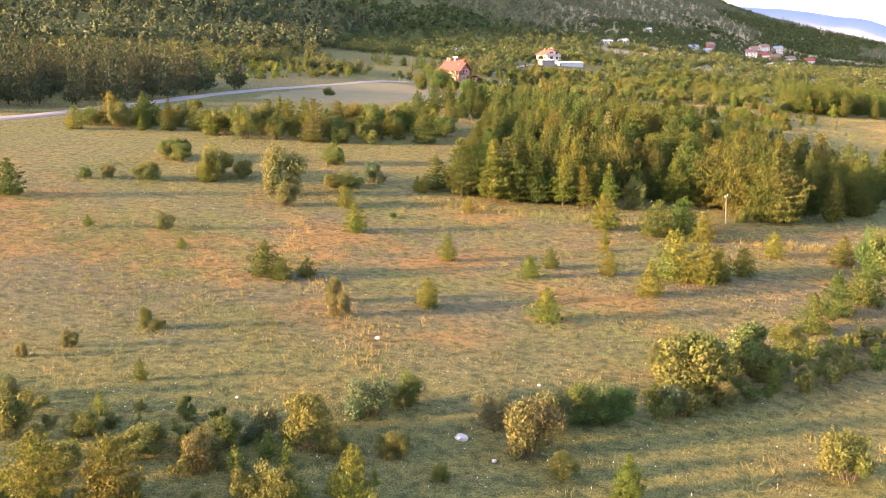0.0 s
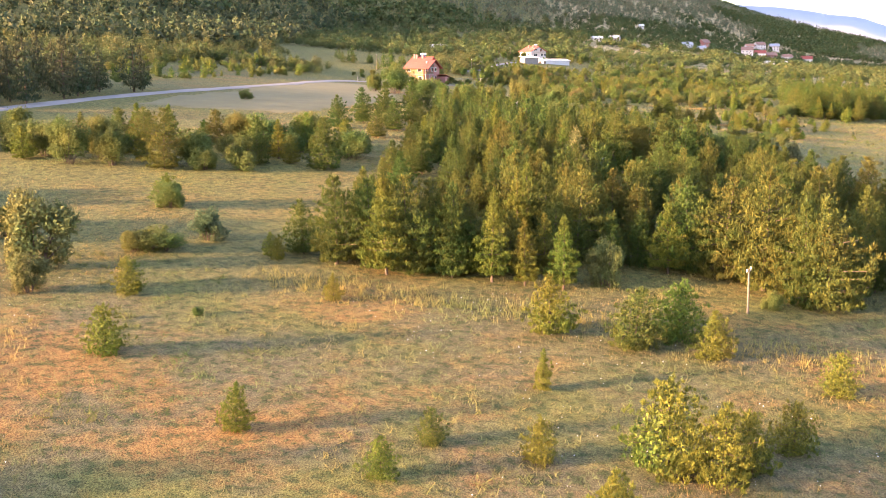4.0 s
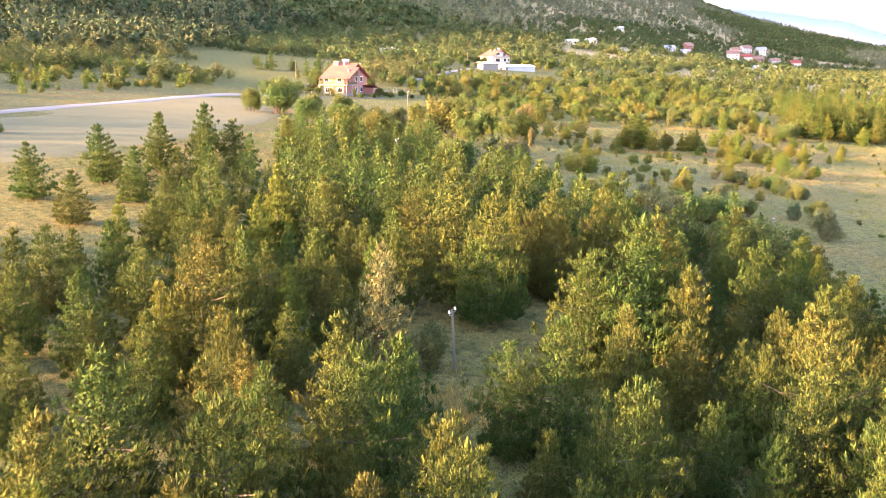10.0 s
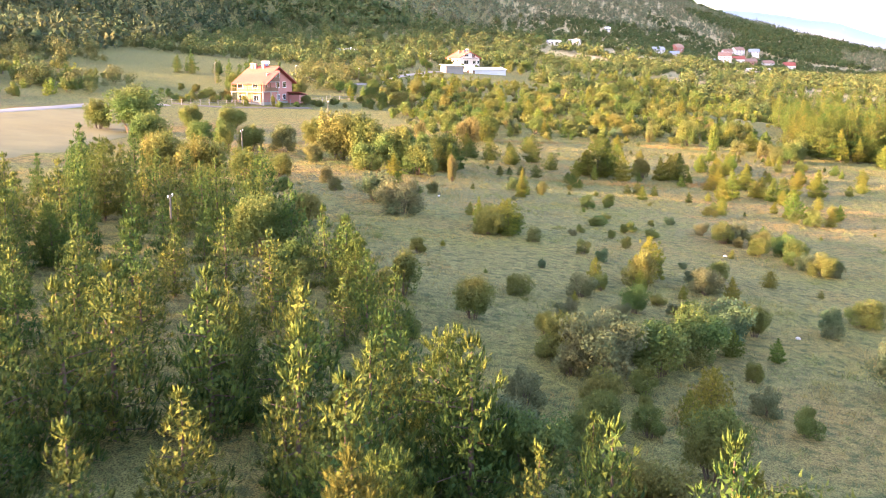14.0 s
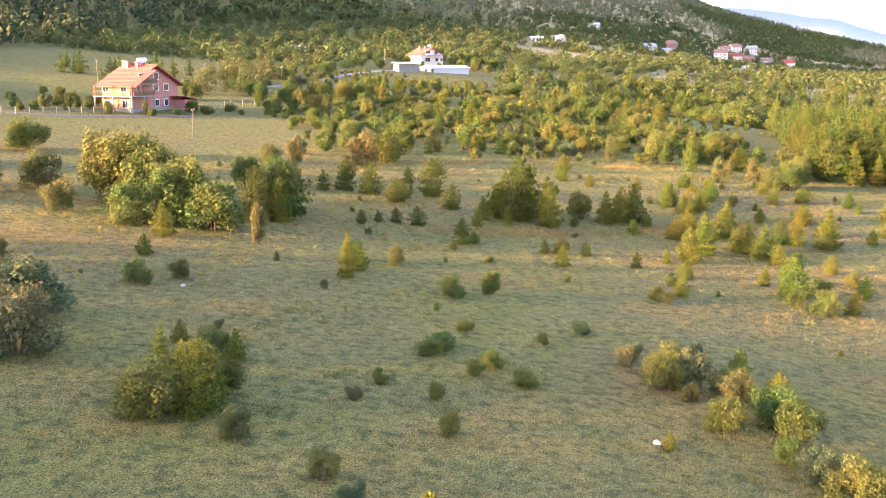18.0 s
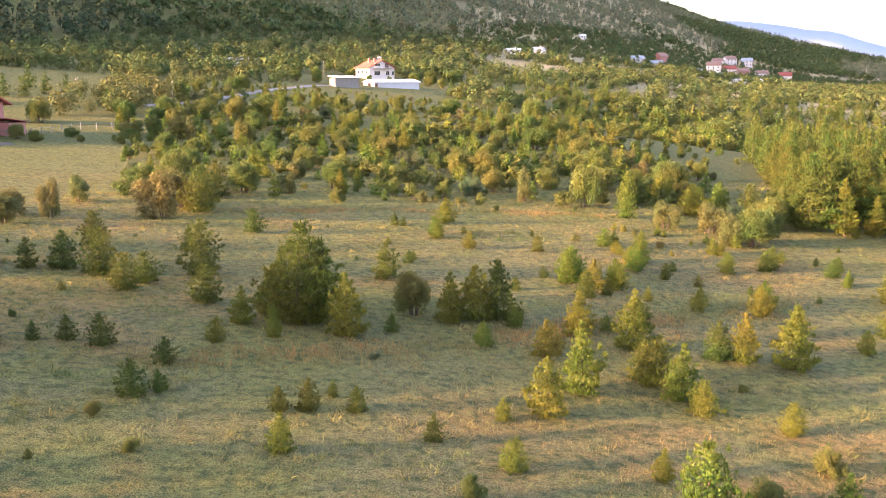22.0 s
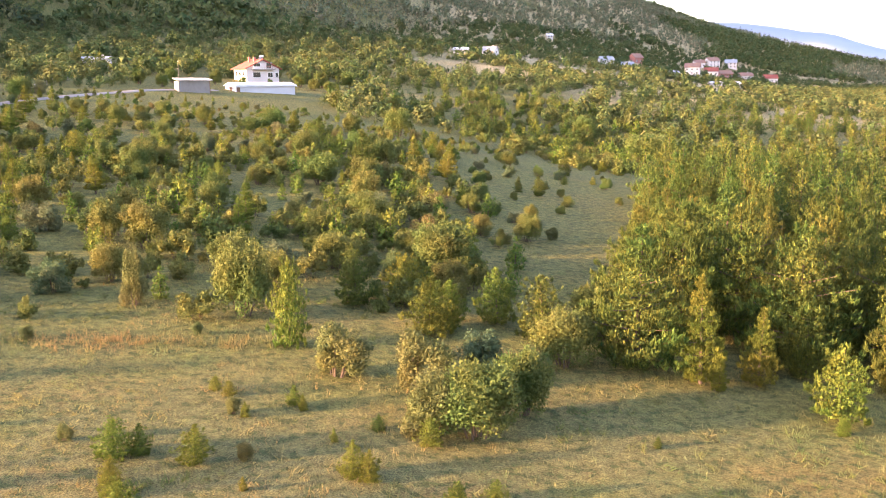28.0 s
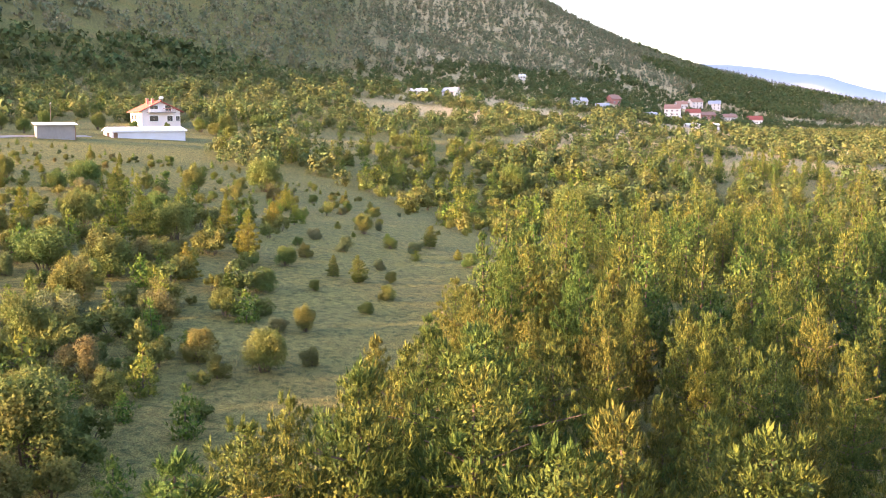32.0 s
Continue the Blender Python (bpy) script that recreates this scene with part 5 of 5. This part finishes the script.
for k, (x, y) in enumerate(strew(SCRUB, 290, 4.0, 13)):
    key = ("tree", "bush", "tree", "slim", "young", "tree", "silver", "bush", "rust")[int(rng.integers(9))]
    put(key, x, y, (0.45 if y > 485 and x > 35 else 1) * rng.uniform(1.8, 4.4) * (1.25 if key in ("tree", "slim") else 0.85))
fill = [(x, y, (0.5 if y > 485 else 1) * rng.uniform(1.0, 3.0)) for x, y in strew(SCRUB, 560, 2.2, 23)]
GULLY = [(140, 475), (165, 480), (185, 520), (190, 600), (160, 610), (150, 540)]
fill += [(x, y, rng.uniform(2, 4.5)) for x, y in strew(GULLY, 160, 3.2, 15)]
BANK = [(-60, 262), (-48, 300), (-30, 372), (-40, 420), (-90, 420), (-120, 330)]
fill += [(x, y, rng.uniform(1.5, 4.5)) for x, y in strew(BANK, 170, 4.0, 25)]
BEYOND_WOOD = [(58, 372), (110, 380), (120, 420), (112, 460), (30, 440), (24, 424)]
fill += [(x, y, rng.uniform(1.5, 3.8)) for x, y in strew(BEYOND_WOOD, 160, 2.6, 26)]
HEDGE = [(-32, 33), (-4, 32), (-1, 40), (-6, 46), (-30, 50)]
fill += [(x, y, rng.uniform(0.5, 1.4)) for x, y in strew(HEDGE, 80, 1.3, 27)]
HEDGE_EAST = [(11, 50), (16, 53), (30, 62), (45, 76), (43, 81), (28, 66), (12, 55)]
fill += [(x, y, rng.uniform(0.8, 1.9)) for x, y in strew(HEDGE_EAST, 70, 1.3, 28)]
RAVINE = [(128, 617), (167, 626), (179, 546), (148, 465), (140, 476), (126, 526), (113, 565)]
fill += [(x, y, rng.uniform(2, 5)) for x, y in strew(RAVINE, 190, 3.4, 32)]
NEAR_SCRUB = [(110, 366), (99, 395), (106, 413), (117, 399), (119, 375), (116, 367)]
fill += [(x, y, rng.uniform(1.2, 3.4)) for x, y in strew(NEAR_SCRUB, 150, 2.6, 33)]
massed("green_thicket", "leafy", fill[::3] + fill[1::3], "dense green thicket of leafy shrubs on the slope", "shrubs")
massed("sapling_thicket", "sapling", fill[2::3], "young pines and junipers growing among the shrubs", "shrubs")
GREEN = [(118, 390), (140, 420), (150, 480), (140, 540), (125, 500), (120, 440)]
for x, y in strew(GREEN, 40, 4.6, 16):
    put(("bush", "silver", "young", "bush")[int(rng.integers(4))], x, y, rng.uniform(0.7, 2.0))
HOUSE_GARDEN = [(-20, 385), (-10, 372), (-3, 385), (-4, 400), (-20, 410)]
for x, y in strew(HOUSE_GARDEN, 14, 3.4, 17):
    put(("bush", "tree")[int(rng.integers(2))], x, y, rng.uniform(1.5, 3))
for row in [(2, 384.3, 1.6), (9.5, 386.5, 2.0), (13, 391, 1.7), (18, 397, 2.1), (-5.5, 384, 1.9), (21, 405, 2.2), (27, 414, 2.4), (16, 401, 1.6), (-10, 380, 1.8), (30, 409, 1.6), (36, 415, 2.2), (24, 400, 1.4)]:
    put("bush", *row)
for row in [(1.5, 386, 2.6), (-2.6, 387.5, 2.4), (7.8, 388, 3.2, 0.5), (14.5, 398, 3.0), (24, 427, 5), (30, 432, 6), (36, 434, 5.5), (42, 440, 5), (47, 446, 6), (20, 436, 4), (10, 420, 5), (2, 418, 6), (-6, 415, 6)]:
    put("tree", *row)
for row in [(62, 590, 2.6), (69, 597, 2.2), (78, 596, 4.5), (83, 590, 4), (88, 586, 4), (52, 560, 3), (47, 556, 4), (56, 580, 5), (84, 600, 6), (92, 606, 6), (45, 575, 5), (40, 560, 5)]:
    put("tree" if row[2] > 3 else "bush", *row)
SHRUBBERY = [(45, 190), (49, 212), (56, 222), (65, 228), (64, 208), (60, 195), (53, 184), (48, 180)]
for x, y in strew(SHRUBBERY, 46, 2.0, 29):
    put(("bush", "silver", "bush", "young", "tree")[int(rng.integers(5))], x, y, rng.uniform(0.9, 2.3))
# small shrubs strewn over the open ground beyond the wood
OPEN = [(50, 190), (100, 205), (150, 270), (150, 330), (130, 345), (60, 345), (30, 330), (24, 260), (40, 225)]
for x, y in strew(OPEN, 90, 5.0, 18):
    put(("dark_young", "silver", "young", "bush", "dark_young")[int(rng.integers(5))], x, y, rng.uniform(0.35, 0.9))
RIGHT_SLOPE = [(60, 140), (110, 150), (170, 230), (220, 330), (165, 340), (110, 230)]
for x, y in strew(RIGHT_SLOPE, 60, 7.0, 19):
    put(("bush", "young", "tree", "young")[int(rng.integers(4))], x, y, rng.uniform(1.2, 3.5))

for models, *_ in KINDS.values():
    for m in models:
        for o in (*m.children_recursive, m):
            bpy.data.objects.remove(o)


# ---- far woods and valley thickets, too many to count ----
def far_woods(name, x, y, h, material, label, conifer, leaves, seed):
    """Many small crowns in one mesh; each crown is a few unequal lobes covered with leaf clumps."""
    r = np.random.default_rng(seed)
    n = len(x)
    z = land(x, y)
    if conifer:
        lobes = [(0.0, u, w, t) for u, w, t in ((0.26, 0.24, 0.22), (0.48, 0.22, 0.22), (0.7, 0.16, 0.2), (0.88, 0.09, 0.14))]
    else:
        lobes = [(0.3, 0.34, 0.34, 0.3), (0.3, 0.5, 0.32, 0.3), (0.34, 0.38, 0.28, 0.3), (0.1, 0.68, 0.27, 0.27)]
    k = max(3, leaves // len(lobes))
    pieces = []
    for off, up, wide, tall in lobes:
        a = r.uniform(0, 6.28, n)
        reach = off * h * r.uniform(0.3, 1.2, n)
        c = np.stack([x + reach * np.cos(a), y + reach * np.sin(a), z + up * h * r.uniform(0.8, 1.12, n)], 1)
        d = r.normal(size=(n, k, 3))
        d /= np.linalg.norm(d, axis=2, keepdims=True)
        rad = h[:, None] * np.stack([np.full(n, wide), np.full(n, wide), np.full(n, tall)], 1) * r.uniform(0.7, 1.25, (n, 1))
        p = (c[:, None] + d * rad[:, None] * r.uniform(0.7, 1.08, (n, k, 1))).reshape(-1, 3)
        size = np.repeat(h * wide * (2.4 / math.sqrt(k)), k) * r.uniform(0.7, 1.3, n * k)
        pieces.append(scales(p, d.reshape(-1, 3) + (0, 0, 0.15), size, r, 0.28))
    v, f = joined(pieces)
    return tagged(quick_mesh(name, v, f, material), label, "trees", kind="stuff")


def polar(count, seed, near, far, left, right):
    r = np.random.default_rng(seed)
    b = np.radians(r.uniform(left, right, count))
    d = np.sqrt(r.uniform(near**2, far**2, count))
    return 60 + d * np.sin(b), 100 + d * np.cos(b), np.degrees(b), d


def clear_of_houses(x, y):
    """True where a tree neither touches a house nor hides it from the valley."""
    ok = np.ones(len(x), bool)
    for a, b in VILLAGE:
        ok &= ((x - a) ** 2 + (y - b) ** 2 > 10**2) & ~((abs(x - a + 0.25 * (b - y)) < 6) & (y < b) & (y > b - 45))
    return ok


x, y, b, d = polar(46000, 31, 350, 1800, -48, 34)
FOREST_BEARING = (-90, -25, -19, -16, -13.6, -10.5, -6, -1, 2.3, 4.6, 9, 12, 15, 90)
FOREST_EDGE = (380, 365, 395, 435, 490, 585, 655, 700, 770, 835, 1000, 1110, 1280, 1300)
foot = np.interp(b, FOREST_BEARING, FOREST_EDGE)
patch = wobble(x, y, 120, 8) + 0.5 * wobble(x, y, 45, 9)
on = (d > foot + 25 * wobble(x, y, 80, 4)) & clear_of_houses(x, y)
firs = on & (patch > -0.25)
leafy = on & (patch <= -0.25)
r = np.random.default_rng(5)
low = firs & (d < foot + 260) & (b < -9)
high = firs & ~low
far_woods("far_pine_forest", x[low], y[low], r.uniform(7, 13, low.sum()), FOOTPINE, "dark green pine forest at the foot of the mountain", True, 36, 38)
far_woods("far_pine_forest", x[high], y[high], r.uniform(5, 11, high.sum()), HAZEPINE, "grey-brown pine forest high on the mountain side, haze put into its colour", True, 28, 32)
far_woods("far_leafy_forest", x[leafy], y[leafy], r.uniform(5, 10, leafy.sum()), FARLEAF, "scrubby broadleaf wood on the mountain side", False, 28, 33)
x, y, b, d = polar(48000, 34, 240, 1250, -42, 33)
foot = np.interp(b, FOREST_BEARING, FOREST_EDGE)
thick = wobble(x, y, 60, 11) + 0.7 * wobble(x, y, 24, 12)
house_free = (np.hypot(x - 4, y - 397) > 22) & (np.hypot(x - 66, y - 580) > 30) & (np.hypot(x - 57, y - 548) > 12) & (np.hypot(x - 10, y - 622) > 12) & (np.hypot(x - 147, y - 860) > 22)
sight = ~((x > 40) & (x < 82 + 0.28 * (580 - y)) & (y > 480) & (y < 600))
field = (y < 530) & (x > -30) & (x < 190 + 0.2 * (y - 350)) & ~((x < 22) & (y > 430))
road_side = (x > -75) & (x < -8) & (y < 372)
golden = ((x > 160) & (x < 470) & (y > 610) & (y < 900)) | ((x > 75) & (x < 240) & (y > 690) & (y < 870))
village = ~clear_of_houses(x, y)
ok = (d < foot + 30) & (thick > -0.6) & house_free & sight & ~field & ~road_side & (~golden | (thick > -0.15) & (wobble(x, y, 35, 16) > -0.35)) & ~village & ~((y < 360) & (x > -60)) & ~((x > -150) & (x < 4) & (y > 405) & (y < 520) & (thick < 0.75))
tall = r.gamma(4.0, 0.9, len(x)).clip(1.4, 7.5)
for part_of, leaves in ((ok & (d < 420), 440), (ok & (d >= 420) & (d < 640), 180), (ok & (d >= 640), 64)):
    far_woods("valley_thicket", x[part_of], y[part_of], tall[part_of], FARLEAF, "green and yellow thickets of the valley", False, leaves, 35)
gr = np.random.default_rng(91)
vx = np.concatenate([a + gr.normal(0, 20, 20) for a, _ in VILLAGE])
vy = np.concatenate([c + gr.normal(2, 18, 20) for _, c in VILLAGE])
free = np.all([(np.hypot(vx - a, vy - c) > 9) & ~((abs(vx - a + 0.25 * (c - vy)) < 4) & (vy < c) & (vy > c - 16)) for a, c in VILLAGE], 0)
far_woods("garden_trees", vx[free], vy[free], r.uniform(3.5, 7.5, free.sum()), FARLEAF, "leafy garden trees among the village houses", False, 40, 39)
few = golden & (np.random.default_rng(77).random(len(x)) < 0.3) & (wobble(x, y, 30, 13) > 0.25) & house_free & ~village
far_woods("pasture_shrubs", x[few], y[few], r.uniform(0.7, 2.4, few.sum()), FARLEAF, "small shrubs dotted over the dry pasture", False, 30, 37)
ok2 = (d < foot) & (thick < 0.1) & (wobble(x, y, 40, 14) > 0.1) & house_free & sight & ~field & ~road_side & ~golden & ~village & (y > 380)
pick = np.flatnonzero(ok2)[::5]
massed("valley_pines", "pine", [(x[k], y[k], r.uniform(3, 6.5)) for k in pick if y[k] < 800], "scattered dark pines of the valley", "trees")


def distant_mountain():
    n = 60
    s = np.linspace(0, 1, n)
    bear = np.radians(2 + 36 * s)
    crest = 20 + np.interp(2 + 36 * s, (2, 18, 21, 22.5, 25, 28, 38), (300, 262, 215, 212, 140, 100, 70)) + 5 * np.sin(s * 40)
    v, f = [], []
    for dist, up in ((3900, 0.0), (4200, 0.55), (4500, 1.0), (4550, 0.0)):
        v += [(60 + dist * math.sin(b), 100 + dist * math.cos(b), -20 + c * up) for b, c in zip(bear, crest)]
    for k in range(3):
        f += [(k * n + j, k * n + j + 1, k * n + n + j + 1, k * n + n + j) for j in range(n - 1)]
    # the air is clear: the ridge's haze is only this pale base colour
    ob = part("backdrop", v, f, plain_material("haze_coloured_slope", (0.46, 0.47, 0.48), 1.0, 0.1, 0.005))
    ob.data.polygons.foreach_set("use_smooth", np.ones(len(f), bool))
    tagged(ob, "distant blue mountain ridge, haze put into its colour", "mountain", kind="structure")


distant_mountain()


# ---- grass ----
def meadow(name, count, seed, material, label, dry, tall):
    r = np.random.default_rng(seed)
    x, y = r.uniform(-70, 190, count), r.uniform(15, 400, count)
    line = x - 0.33 * (y - 20)
    keep = (line > -75) & (line < 70)
    w = wobble(x, y, 9, 21) + 0.6 * wobble(x, y, 26, 22)
    keep &= (w > 0.15) if dry else (w < 0.5)
    x, y = x[keep], y[keep]
    n, k = len(x), 4
    z = land(x, y)
    base = np.repeat(np.stack([x, y, z - 0.03], 1), k, 0) + np.c_[r.normal(0, 0.16, (n * k, 2)), np.zeros(n * k)]
    way = np.c_[r.normal(0, 0.35, (n * k, 2)), np.ones(n * k)]
    size = np.repeat(r.uniform(0.5, 1.2, n), k) * tall
    v, f = blades(base, way, size * r.uniform(0.6, 1.2, n * k), 0.03, r)
    tagged(quick_mesh(name, v, f, material), label, "grass", kind="stuff")


meadow("meadow_grass", 190000, 41, GRASS, "short green meadow grass", False, 0.28)
meadow("dry_grass", 150000, 42, STRAW, "dry golden grass tufts", True, 0.36)


def herbs(name, count, seed, material, label, low, tall, span):
    """Low leafy herbs and tussocks dotted through the grass, in drifts."""
    r = np.random.default_rng(seed)
    x, y = r.uniform(-70, 190, count), r.uniform(15, 400, count)
    line = x - 0.33 * (y - 20)
    w = wobble(x, y, 5, seed) + 0.7 * wobble(x, y, 19, seed + 1)
    keep = (line > -75) & (line < 70) & (w > low)
    x, y = x[keep], y[keep]
    n, k = len(x), 12
    h = tall * r.gamma(3.0, 0.33, n).clip(0.35, 2.4)
    d = r.normal(size=(n, k, 3)) * (1, 1, 0.3) + (0, 0, 1.1)
    at = np.stack([x, y, land(x, y) - 0.02], 1)[:, None] + r.normal(size=(n, k, 3)) * h[:, None, None] * np.array((span, span, 0)) * 0.7
    v1, f1 = blades(at.reshape(-1, 3), d.reshape(-1, 3), np.repeat(h, k) * r.uniform(0.6, 1.2, n * k), np.repeat(h, k) * 0.1, r)
    tagged(quick_mesh(name, v1, f1, material), label, "herbs", kind="stuff")


herbs("meadow_herbs", 120000, 71, GRASS, "low green herbs and tussocks in the grass", 0.1, 0.22, 0.9)
herbs("dry_herbs", 90000, 73, STRAW, "dry straw-coloured tussocks in the grass", 0.25, 0.24, 0.8)
herbs("leafy_weeds", 70000, 75, LEAF, "small dark green weeds scattered over the meadow", 0.3, 0.3, 0.7)


def grass_band(name, points, width, count, seed, label, tall):
    """Tall dry grass along a line."""
    r = np.random.default_rng(seed)
    pts = np.array(points, float)
    k = r.integers(0, len(pts) - 1, count)
    q = pts[k] + (pts[k + 1] - pts[k]) * r.random((count, 1)) + r.normal(0, width / 2, (count, 2))
    base = np.repeat(np.c_[q, land(q[:, 0], q[:, 1]) - 0.03], 5, 0) + np.c_[r.normal(0, 0.12, (count * 5, 2)), np.zeros(count * 5)]
    way = np.c_[r.normal(0, 0.35, (count * 5, 2)), np.ones(count * 5)]
    v, f = blades(base, way, tall * r.uniform(0.5, 1.2, count * 5), 0.045, r)
    tagged(quick_mesh(name, v, f, STRAW), label, "grass", kind="stuff")


grass_band("tall_grass", [(-14, 97), (-13, 85), (-9, 72), (-5, 62), (-4, 52), (-8, 44)], 2.0, 420, 51, "band of tall yellow grass across the meadow", 0.42)
grass_band("tall_grass", [(-2, 109), (8, 106), (18, 104), (30, 100), (44, 96)], 2.4, 700, 52, "golden grass along the edge of the wood", 0.6)
# two bands of straw laid out in the shape of low-sun streaks
grass_band("tall_grass", [(61, 293), (74, 299), (87, 307), (98, 313), (112, 322)], 2.6, 1200, 53, "dry grass set as a golden streak of sunlight on the meadow", 0.5)
grass_band("tall_grass", [(58, 345), (72, 352), (90, 356), (104, 358)], 1.6, 700, 54, "golden grass set as a sunlit streak along the thicket's edge", 0.5)
# straw colour stands in for the light strip below the pale pine
grass_band("tall_grass", [(24, 150), (27, 149), (33, 146)], 2.0, 300, 55, "golden grass set as the sunlit strip in the small clearing", 0.6)


def wild_flowers(count, seed):
    r = np.random.default_rng(seed)
    x, y = r.uniform(-35, 45, count), r.uniform(32, 108, count)
    keep = wobble(x, y, 14, 31) > -0.1
    x, y = x[keep], y[keep]
    base = np.c_[x, y, land(x, y) + r.uniform(0.15, 0.35, len(x))]
    v, f = blades(base, r.normal(0, 1, (len(x), 3)), 0.06, 0.06, r)
    tagged(quick_mesh("wild_flowers", v, f, FRAME), "tiny white wild flowers dotted over the meadow", "flowers", kind="stuff")


wild_flowers(2400, 61)
